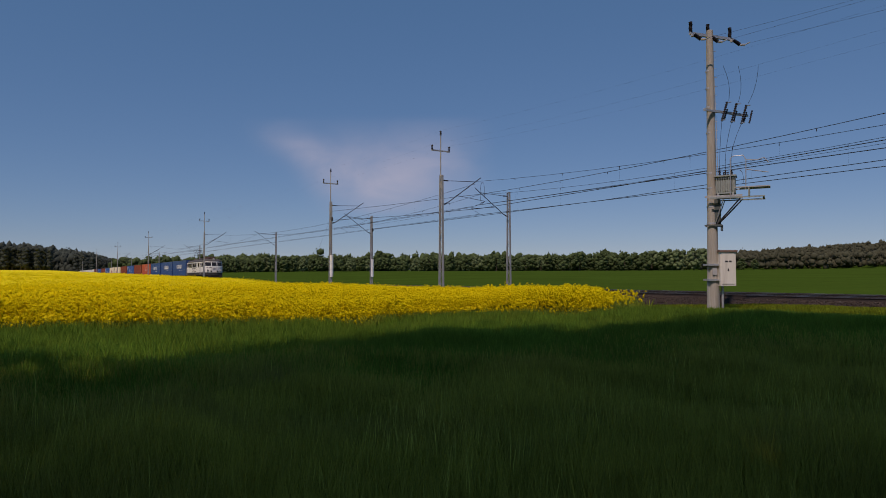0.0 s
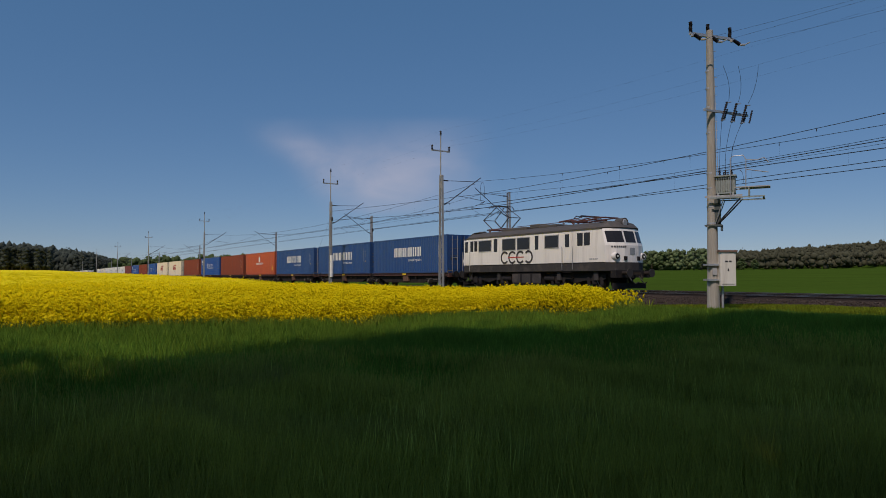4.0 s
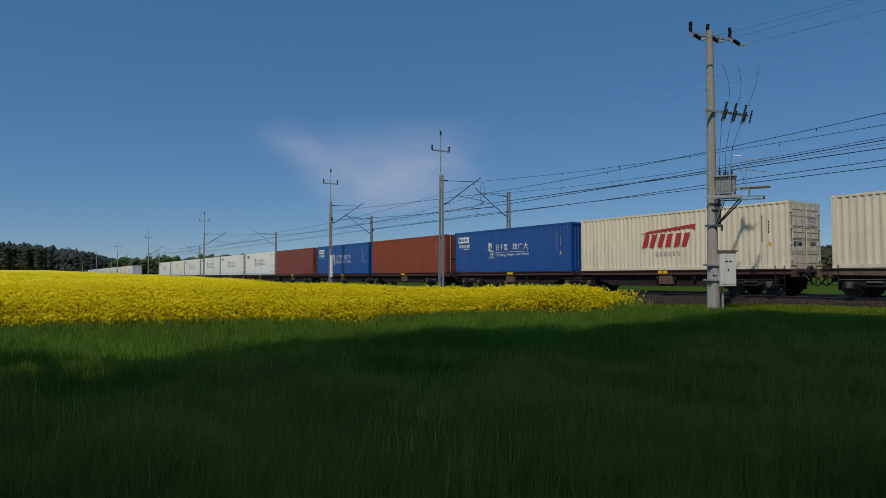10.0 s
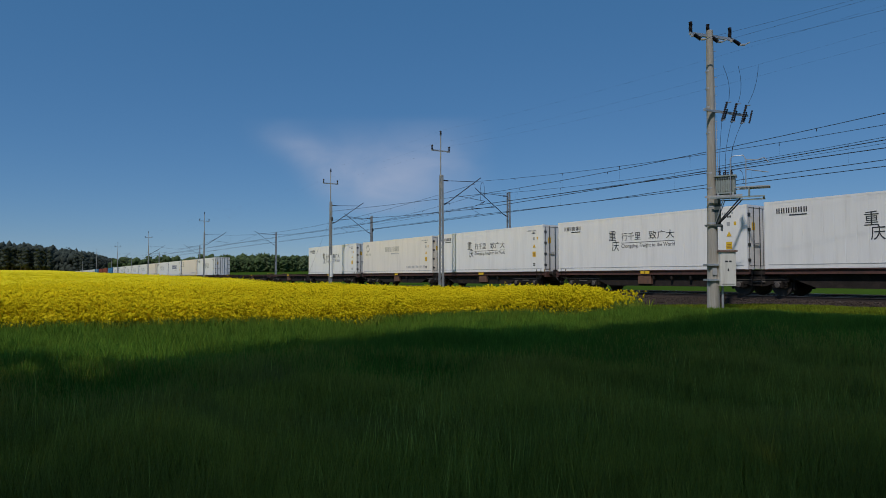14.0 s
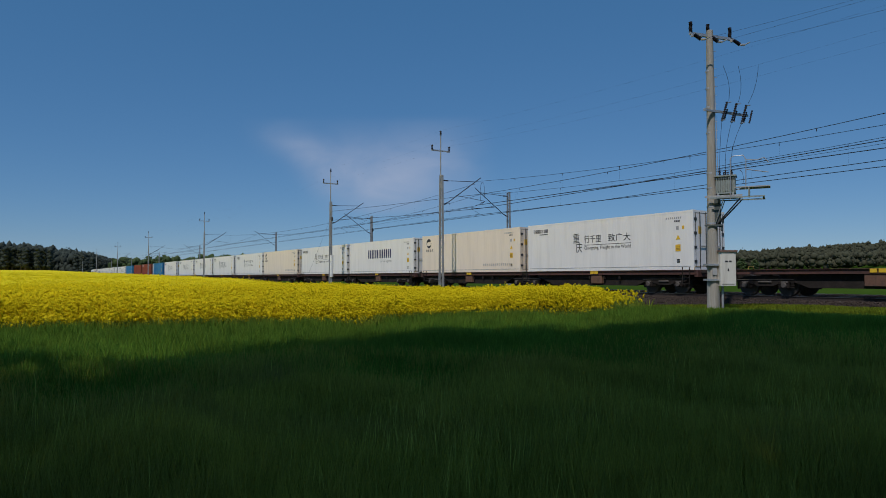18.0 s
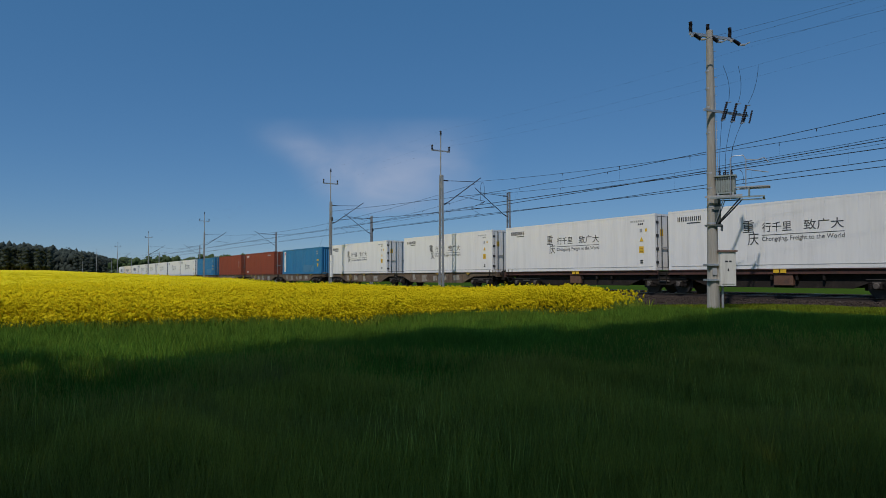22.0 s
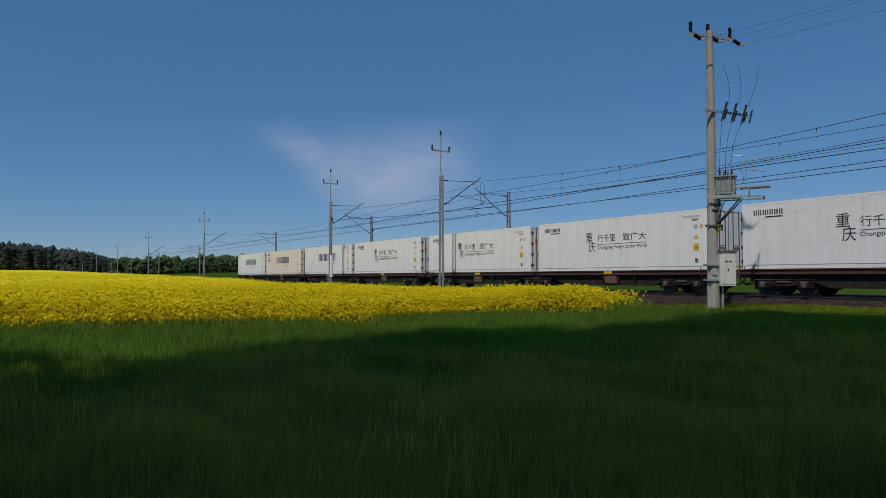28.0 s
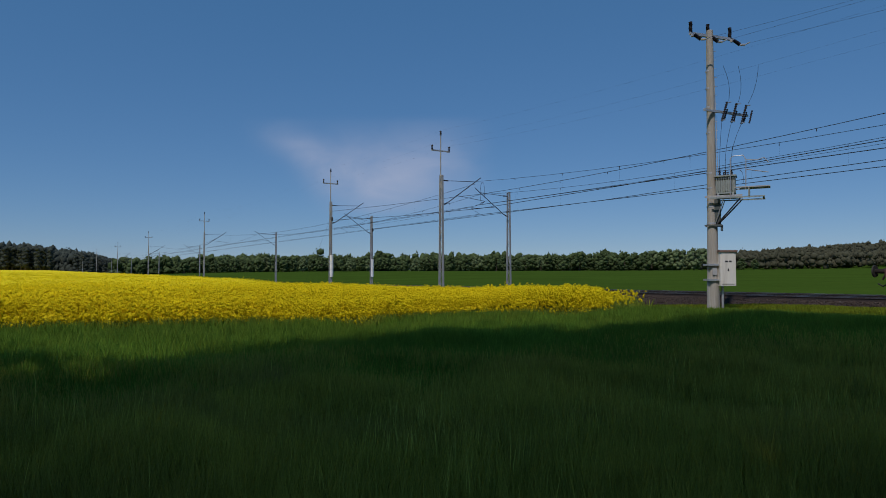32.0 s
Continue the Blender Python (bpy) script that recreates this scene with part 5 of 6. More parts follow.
def container(kind, paint, door_ahead, label, group):
    """A 40-foot high box: kind dry (folded steel) or reefer (insulated)."""
    t = thing("shipping_container", label, "container", group)
    pn = paint.name + kind
    wall = corrugated if kind == "dry" else ribbed
    zt, zb = CH - 0.10, 0.15
    for s in (-1, 1):
        part("side_wall", lambda bm: wall(bm, -HX + 0.15, HX - 0.15, lambda a, o, z: (a, s * (HY - 0.004 + o), z), zb, zt), paint, t, key="side%d" % s + pn)
        part("top_rail", lambda bm: box(bm, -HX + 0.16, HX - 0.16, s * HY - 0.03 * (s + 1), s * HY + 0.03 * (1 - s), zt, CH - 0.012), paint, t, key="toprail%d" % s + pn)
        rail = part("bottom_rail", lambda bm: box(bm, -HX + 0.16, HX - 0.16, s * HY - 0.05 * (s + 1), s * HY + 0.05 * (1 - s), 0.012, zb), paint, t, key="botrail%d" % s + pn)
        if kind == "reefer":
            part("seam", lambda bm: box(bm, -HX + 0.17, HX - 0.17, s * (HY + 0.003) - 0.004, s * (HY + 0.003) + 0.004, zb + 0.02, zb + 0.045), M_SIGNGREY, rail, key="seam%d" % s)
    part("roof", lambda bm: corrugated(bm, -HX + 0.1, HX - 0.1, lambda a, o, z: (a, (z - 0.5) * (CW - 0.1), CH - 0.02 + o * 0.5), 0.0, 1.0), paint, t, key="roof" + pn)
    for sx in (-1, 1):
        for sy in (-1, 1):
            x, y = sx * (HX - 0.08), sy * (HY - 0.075)
            part("corner_post", lambda bm: box(bm, x - 0.075, x + 0.075, y - 0.07, y + 0.07, 0.118, CH - 0.118), paint, t, key="post%d%d" % (sx, sy) + pn)
            for zz in (0.0, CH - 0.118):
                part("corner_casting", lambda bm: box(bm, x - 0.082, x + 0.079 if sx < 0 else x + 0.082, y - 0.078, y + 0.078, zz, zz + 0.118), paint, t, key="cast%d%d%d" % (sx, sy, zz > 1) + pn)
    for sx in (-1, 1):
        door = (sx > 0) == door_ahead
        xe = sx * (HX - 0.03)
        part("end_sill", lambda bm: box(bm, xe - 0.05, xe + 0.03, -HY + 0.16, HY - 0.16, 0.012, 0.15), paint, t, key="sill%d" % sx + pn)
        part("end_header", lambda bm: box(bm, xe - 0.05, xe + 0.03, -HY + 0.16, HY - 0.16, CH - 0.13, CH - 0.012), paint, t, key="header%d" % sx + pn)
        if not door:
            if kind == "dry":
                part("end_wall", lambda bm: corrugated(bm, -HY + 0.14, HY - 0.14, lambda a, o, z: (xe + sx * o, a, z), 0.14, CH - 0.12, 0.24, 0.04), paint, t, key="endwall%d" % sx + pn)
            else:
                part("end_wall", lambda bm: box(bm, xe - 0.04, xe + 0.02, -HY + 0.14, HY - 0.14, 0.14, CH - 0.12), paint, t, key="endwall%d" % sx + pn)
            continue
        for sy in (-1, 1):
            y0, y1 = (0.012, HY - 0.15) if sy > 0 else (-HY + 0.15, -0.012)

            def leaf(bm):
                box(bm, xe - 0.03, xe + 0.03, y0, y1, 0.16, CH - 0.14)
                if kind == "dry":
                    for k in range(5):
                        z0 = 0.26 + k * 0.5
                        box(bm, xe + sx * 0.03 - 0.012, xe + sx * 0.03 + 0.012, y0 + 0.06, y1 - 0.06, z0, z0 + 0.36)
            d = part("door", leaf, paint, t, key="door%d%d" % (sx, sy) + pn)
            for k in (0.28, 0.72):
                yb = y0 + (y1 - y0) * k
                part("lock_bar", lambda bm: rod(bm, (xe + sx * 0.07, yb, 0.12), (xe + sx * 0.07, yb, CH - 0.1), 0.021, n=6), M_BAR if kind == "dry" else M_GASKET, d, key="lock%d%d%.2f" % (sx, sy, k))
                part("lock_handle", lambda bm: box(bm, xe + sx * 0.08 - 0.015, xe + sx * 0.08 + 0.015, yb - 0.05, yb + 0.32 * (1 if k < 0.5 else -1), 1.12, 1.17), M_BAR, d, key="handle%d%d%.2f" % (sx, sy, k))
            yh = y1 if sy > 0 else y0
            for k in range(4):
                z0 = 0.35 + k * 0.68
                part("hinge", lambda bm: box(bm, xe + sx * 0.02 - 0.03, xe + sx * 0.02 + 0.03, yh - 0.09, yh + 0.09, z0, z0 + 0.13), M_GASKET if kind == "reefer" else paint, d,
                     key="hinge%d%d%d" % (sx, sy, k) + (pn if kind == "dry" else ""))
        if kind == "reefer":
            part("door_gasket", lambda bm: (box(bm, xe + sx * 0.031 - 0.002, xe + sx * 0.031 + 0.002, -0.02, 0.02, 0.16, CH - 0.14),
                                            box(bm, xe + sx * 0.031 - 0.002, xe + sx * 0.031 + 0.002, -HY + 0.14, HY - 0.14, 0.15, 0.17),
                                            box(bm, xe + sx * 0.033 - 0.002, xe + sx * 0.033 + 0.002, -HY + 0.14, -HY + 0.18, 0.16, CH - 0.14),
                                            box(bm, xe + sx * 0.033 - 0.002, xe + sx * 0.033 + 0.002, HY - 0.18, HY - 0.14, 0.16, CH - 0.14),
                                            box(bm, xe + sx * 0.031 - 0.002, xe + sx * 0.031 + 0.002, -HY + 0.14, HY - 0.14, CH - 0.16, CH - 0.14)), M_GASKET, t, key="gasket%d" % sx)
            part("notice", lambda bm: box(bm, xe + sx * 0.034 - 0.002, xe + sx * 0.034 + 0.002, -0.85, -0.62, 1.75, 2.1), M_SIGNYELLOW, t, key="endnotice%d" % sx)
        else:
            part("door_gasket", lambda bm: [box(bm, xe + sx * 0.031 - 0.004, xe + sx * 0.031 + 0.004, yy - 0.014, yy + 0.014, 0.16, CH - 0.14) for yy in (-HY + 0.16, 0.0, HY - 0.16)], M_GASKET, t, key="drygasket%d" % sx)
            # dark strips stand in for the shade in the folds of the leaves
            part("door_rib", lambda bm: [box(bm, xe + sx * 0.044 - 0.006, xe + sx * 0.044 + 0.006, yy, yy + 0.88, z - 0.012, z + 0.012) for yy in (-1.0, 0.12) for z in (0.64, 1.30, 1.56, 1.82, 2.52)], mat("door_shadow_seal", (0.16, 0.13, 0.10), 0.8), t, key="dryribs%d" % sx)
            part("door_plate", lambda bm: (box(bm, xe + sx * 0.046 - 0.003, xe + sx * 0.046 + 0.003, -0.92, -0.78, 0.95, 1.16), box(bm, xe + sx * 0.046 - 0.003, xe + sx * 0.046 + 0.003, -0.5, -0.36, 0.98, 1.12)), M_GASKET, t, key="dryplates%d" % sx)
            part("notice", lambda bm: [box(bm, xe + sx * 0.046 - 0.002, xe + sx * 0.046 + 0.002, 0.2, 0.75, 2.2 - i * 0.17, 2.28 - i * 0.17) for i in range(3)], M_SIGNGREY, t, key="endmarks%d" % sx)
    return t


# two- and three-axis bogie parts
def wheel_build(bm):
    for s in (-1, 1):
        y = s * 0.75
        rod(bm, (0, y - 0.065, 0), (0, y + 0.065, 0), 0.46, 0.46, n=24)
        rod(bm, (0, y - s * 0.065, 0), (0, y - s * 0.10, 0), 0.485, 0.485, n=24)
    rod(bm, (0, -0.95, 0), (0, 0.95, 0), 0.085, n=10)


def bogie_frame_build(bm):
    for s in (-1, 1):
        y0, y1 = s * 0.98 - 0.06, s * 0.98 + 0.06
        prism(bm, [(-1.35, 0.62), (-1.35, 0.74), (-0.55, 0.86), (0.55, 0.86), (1.35, 0.74), (1.35, 0.62), (1.05, 0.62), (0.55, 0.50), (0.35, 0.42), (-0.35, 0.42), (-0.55, 0.50), (-1.05, 0.62)], y0, y1)
        for x in (-0.9, 0.9):
            box(bm, x - 0.16, x + 0.16, s * 0.98 - 0.13, s * 0.98 + 0.13, 0.33, 0.62, 0.03)
            rod(bm, (x, s * 1.08, 0.46), (x, s * 1.17, 0.46), 0.11, n=10)
            for dx in (-0.27, 0.27):
                for k in range(4):
                    rod(bm, (x + dx, s * 0.98, 0.36 + k * 0.07), (x + dx, s * 0.98, 0.395 + k * 0.07), 0.085, n=8)
    box(bm, -0.25, 0.25, -0.95, 0.95, 0.55, 0.92)
    box(bm, -1.33, -1.2, -0.95, 0.95, 0.6, 0.7)
    box(bm, 1.2, 1.33, -0.95, 0.95, 0.6, 0.7)
    for s in (-1, 1):
        for x in (-1.42, 1.42, -0.38, 0.38):
            box(bm, x - 0.05, x + 0.05, s * 0.75 - 0.06, s * 0.75 + 0.06, 0.28, 0.72)


def bogie(t, x):
    b = part("bogie", bogie_frame_build, M_BOGIE, t, "grimy two-axle bogie", key="bogie", m=at(x, 0, 0))
    for dx in (-0.9, 0.9):
        link("wheelset", shape("wheelset", M_WHEEL, wheel_build, False), b, at(dx, 0, 0.46))
        for q in (-1, 1):
            link("axle_cover", shape("axle_cover%d" % q, M_HUB, lambda bm: (rod(bm, (0, q * 1.17, 0), (0, q * 1.20, 0), 0.125, 0.10, n=12), box(bm, -0.15, 0.15, q * 1.115 - 0.008, q * 1.115 + 0.008, 0.10, 0.17)), ), b, at(dx, 0, 0.46))
    for q in (-1, 1):
        link("brake_rod", shape("brake_rod%d" % q, M_HUB, lambda bm: (rod(bm, (-1.3, q * 1.07, 0.70), (1.3, q * 1.07, 0.72), 0.018, n=5), rod(bm, (-0.3, q * 1.06, 0.60), (0.3, q * 1.06, 0.60), 0.045, n=7))), b)


def buffers(t, x, s):
    for y in (-0.875, 0.875):
        bf = part("buffer", lambda bm: rod(bm, (x, y, 1.03), (x + s * 0.45, y, 1.03), 0.10, 0.085, n=12), M_BOGIE, t, key="buf%.2f%.2f" % (x, y))
        part("buffer_plate", lambda bm: rod(bm, (x + s * 0.45, y, 1.03), (x + s * 0.50, y, 1.03), 0.235, n=18), M_WHEEL, bf, key="bufp%.2f%.2f" % (x, y))
    part("coupling", lambda bm: (box(bm, min(x, x + s * 0.5), max(x, x + s * 0.5), -0.05, 0.05, 0.95, 1.08), rod(bm, (x + s * 0.45, 0, 0.98), (x + s * 0.6, 0, 0.70), 0.04, n=6)), M_BOGIE, t, key="coup%.2f" % x)
    for y in (-0.4, 0.4):
        pts = [(x, y, 0.85), (x + s * 0.2, y, 0.6), (x + s * 0.42, y * 0.9, 0.45), (x + s * 0.62, y * 0.8, 0.55)]
        part("brake_hose", lambda bm: tube(bm, pts, 0.03, 6), M_RUBBER, t, key="hose%.2f%.2f" % (x, y))


def flat_wagon(beige, slot, length, label):
    """A jointed twin container flat; slot: the distance of its two load centres, length: over the headstocks."""
    t = thing("flat_wagon", label, "wagon", "wagons of the train")
    kind = "beige" if beige else "brown"
    col = M_BEIGE if beige else M_WAGON
    half = length / 2
    for s in (-1, 1):
        x0, x1 = (0.35, half) if s > 0 else (-half, -0.35)
        b0, b1 = (2.2, half - 3.6) if s > 0 else (-half + 3.6, -2.2)
        for y in (-1, 1):
            if beige:
                out = [(x0, 1.12), (x0, 0.90), (b0 - 0.9 if s > 0 else b0 - 1.0, 0.86), (b0 + 0.5, 0.40), (b1 - 0.5, 0.40), (b1 + 0.9, 0.86), (x1, 0.90), (x1, 1.12)]
            else:
                out = [(x0, 1.12), (x0, 0.95), (x1, 0.95), (x1, 1.12)]
            sill = part("side_sill", lambda bm: prism(bm, out, y * 1.12 - 0.05, y * 1.12 + 0.05), col, t, key="sill%s%d%d" % (kind, s, y))
            part("sill_flange", lambda bm: box(bm, x0, x1, y * 1.12 - 0.11, y * 1.12 + 0.11, 1.12, 1.145), col, sill, key="flange%s%d%d" % (kind, s, y))
            part("sill_flange", lambda bm: box(bm, x0, x1, y * 1.14 - 0.09, y * 1.14 + 0.09, 0.93, 0.95), col, sill, key="flange2%s%d%d" % (kind, s, y)) if not beige else None
            if beige:
                rr = random.Random(s * 2 + y)
                xx = b0 + 0.7
                while xx < b1 - 1.4:
                    w, z0, z1 = rr.uniform(0.45, 1.0), rr.uniform(0.45, 0.62), rr.uniform(0.92, 1.08)
                    blot = [(xx + rr.uniform(0, 0.1), z0), (xx + w - rr.uniform(0, 0.15), z0 + rr.uniform(0, 0.06)), (xx + w, z0 + 0.12), (xx + w - rr.uniform(0, 0.3), (z0 + z1) / 2), (xx + w - rr.uniform(0, 0.2), z1), (xx + rr.uniform(0, 0.06), z1 - rr.uniform(0, 0.05))]
                    part("paint_patch", lambda bm: poly(bm, blot, y * 1.174), M_PATCH, sill, key="patch%d%d%.2f" % (s, y, xx))
                    if rr.random() < 0.5:
                        part("stencil_bars", lambda bm: [plate(bm, xx + 0.12, xx + w * 0.7, z1 - 0.12 - i * 0.09, z1 - 0.08 - i * 0.09, y * 1.177) for i in range(2)], M_SIGNGREY, sill, key="stencil%d%d%.2f" % (s, y, xx))
                    xx += w + rr.uniform(0.4, 1.6)
                for q in ((b0 + b1) / 2 + 0.4, b1 + 0.3 if s > 0 else b0 - 0.3):
                    part("yellow_bracket", lambda bm: (box(bm, q - 0.22, q + 0.22, y * 1.235 - 0.015, y * 1.235 + 0.015, 1.05, 1.14), box(bm, q - 0.07, q + 0.07, y * 1.235 - 0.02, y * 1.235 + 0.02, 0.97, 1.05)), M_YELLOWGRIME, sill, key="ybr%d%d%.2f" % (s, y, q))
                if s < 0:
                    hw = b0 + 1.6
                    wheel = part("hand_wheel", lambda bm: tube(bm, [(hw + 0.25 * math.cos(a), y * 1.25, 0.80 + 0.25 * math.sin(a)) for a in np.linspace(0, 2 * math.pi, 17)], 0.028, 6), M_YELLOWGRIME, sill, "yellow brake hand wheel", key="handwheel%d" % y)
                    part("spoke", lambda bm: [rod(bm, (hw, y * 1.25, 0.80), (hw + 0.25 * math.cos(a), y * 1.25, 0.80 + 0.25 * math.sin(a)), 0.02, n=5) for a in (1.57, 3.67, 5.76)], M_YELLOWGRIME, wheel, key="wheelspoke%d" % y)
                for k in range(5):
                    xx = b0 + 0.5 + (b1 - b0 - 1.0) * k / 4
                    part("rib", lambda bm: box(bm, xx - 0.012, xx + 0.012, y * 1.185 - 0.02, y * 1.185 + 0.02, 0.44, 1.1), col, sill, key="rib%d%d%d" % (s, y, k))
            else:
                bb0, bb1 = b0 + 0.3, b1 - 0.2
                part("belly_girder", lambda bm: prism(bm, [(bb0 - 1.3, 0.93), (bb0 - 1.2, 0.80), (bb0, 0.36), (bb1, 0.36), (bb1 + 1.2, 0.80), (bb1 + 1.3, 0.93)], y * 0.98 - 0.05, y * 0.98 + 0.05), M_BOGIE, t, key="belly%d%d" % (s, y))
                xb = s * (half - 6.5) - 0.42
                part("equipment_box", lambda bm: box(bm, xb, xb + 0.84, y * 1.09 - 0.1, y * 1.09 + 0.1, 0.45, 0.93, 0.02), M_RUSTBOX, t, "rusty orange equipment box", key="eqbox%d%d" % (s, y))
                for k in range(3):
                    xx = b1 - 1.2 - k * 1.1
                    part("bracket", lambda bm: box(bm, xx - 0.04, xx + 0.04, y * 1.16 - 0.06, y * 1.16 + 0.06, 0.7, 0.87), M_BOGIE, t, key="brk%d%d%d" % (s, y, k))
            ym = s * (half - 6.6)
            part("load_marker", lambda bm: (box(bm, ym - 0.28, ym - 0.03, y * 1.245 - 0.012, y * 1.245 + 0.012, 0.98, 1.13), box(bm, ym + 0.03, ym + 0.28, y * 1.245 - 0.012, y * 1.245 + 0.012, 0.98, 1.13)),
                 M_RUSTBOX if beige else M_SIGNYELLOW, t, "rusty load marker plates" if beige else "yellow load marker plates", key="yel%s%d%d" % (kind, s, y))
            for k in (-5.9, -2.9, 2.9, 5.9):
                xx = s * slot / 2 + k
                part("lock_spigot", lambda bm: box(bm, xx - 0.1, xx + 0.1, y * 1.12 - 0.08, y * 1.12 + 0.08, 1.145, 1.155), M_BOGIE, t, key="spig%s%d%d%.1f" % (kind, s, y, k))
        part("centre_sill", lambda bm: box(bm, x0, x1, -0.28, 0.28, 0.62, 1.08), M_BOGIE, t, key="csill%s%d" % (kind, s))
        part("headstock", lambda bm: box(bm, s * half - 0.1, s * half + 0.1, -1.2, 1.2, 0.82, 1.14), col, t, key="head%s%d" % (kind, s))
        for k in range(7):
            xx = x0 + (x1 - x0) * (k + 0.5) / 7
            part("cross_member", lambda bm: box(bm, xx - 0.07, xx + 0.07, -1.1, 1.1, 0.92, 1.1), M_BOGIE, t, key="cross%s%d%d" % (kind, s, k))
        buffers(t, s * (half + 0.1), s)
        for y in (-1, 1):
            xl = s * (half - 0.55)
            part("ladder", lambda bm: (rod(bm, (xl - 0.2, y * 1.24, 0.45), (xl - 0.2, y * 1.24, 1.3), 0.02, n=5), rod(bm, (xl + 0.2, y * 1.24, 0.45), (xl + 0.2, y * 1.24, 1.3), 0.02, n=5),
                                       rod(bm, (xl - 0.2, y * 1.24, 0.5), (xl + 0.2, y * 1.24, 0.5), 0.02, n=5), rod(bm, (xl - 0.2, y * 1.24, 0.8), (xl + 0.2, y * 1.24, 0.8), 0.02, n=5)),
                 M_BOGIE, t, key="lad%s%d%d" % (kind, s, y))
            part("hand_hoop", lambda bm: tube(bm, [(s * (half - 0.1), y * 0.95 - 0.25, 1.14), (s * (half - 0.1), y * 0.95 - 0.2, 1.3), (s * (half - 0.1), y * 0.95 + 0.2, 1.3), (s * (half - 0.1), y * 0.95 + 0.25, 1.14)], 0.018, 5),
                 M_YELLOWGRIME, t, key="hoop%s%d%d" % (kind, s, y))
        bogie(t, s * (half - 2.0))
    part("joint", lambda bm: (rod(bm, (0, 0, 0.75), (0, 0, 1.1), 0.4, n=14), box(bm, -0.36, 0.36, -1.1, 1.1, 0.92, 1.08)), M_BOGIE, t, key="joint")
    for y in (-1, 1):
        part("ladder", lambda bm: (rod(bm, (-0.22, y * 1.2, 0.42), (-0.22, y * 1.2, 1.15), 0.022, n=5), rod(bm, (0.22, y * 1.2, 0.42), (0.22, y * 1.2, 1.15), 0.022, n=5),
                                   rod(bm, (-0.22, y * 1.2, 0.45), (0.22, y * 1.2, 0.45), 0.022, n=5), rod(bm, (-0.22, y * 1.2, 0.75), (0.22, y * 1.2, 0.75), 0.022, n=5)), M_BOGIE, t, key="midlad%d" % y)
    bogie(t, 0)
    return t


# ---- locomotive ----
def ring(z, hw, rec, nose=7.35):
    e, c = nose - rec, nose - 0.55 - rec
    return [(x, y, z) for x, y in ((e, 0), (e - 0.03, 0.55), (e - 0.22, 1.05), (c, hw), (0, hw), (-c, hw), (-e + 0.22, 1.05), (-e + 0.03, 0.55), (-e, 0),
                                   (-e + 0.03, -0.55), (-e + 0.22, -1.05), (-c, -hw), (0, -hw), (c, -hw), (e - 0.22, -1.05), (e - 0.03, -0.55))]


def loft(rings, cap_top=False, cap_bottom=False):
    def b(bm):
        rows = [[bm.verts.new(p) for p in r] for r in rings]
        n = len(rows[0])
        for a, c in zip(rows[:-1], rows[1:]):
            for i in range(n):
                j = (i + 1) % n
                bm.faces.new((a[i], a[j], c[j], c[i]))
        if cap_top:
            bm.faces.new(rows[-1])
        if cap_bottom:
            bm.faces.new(rows[0][::-1])
    return b


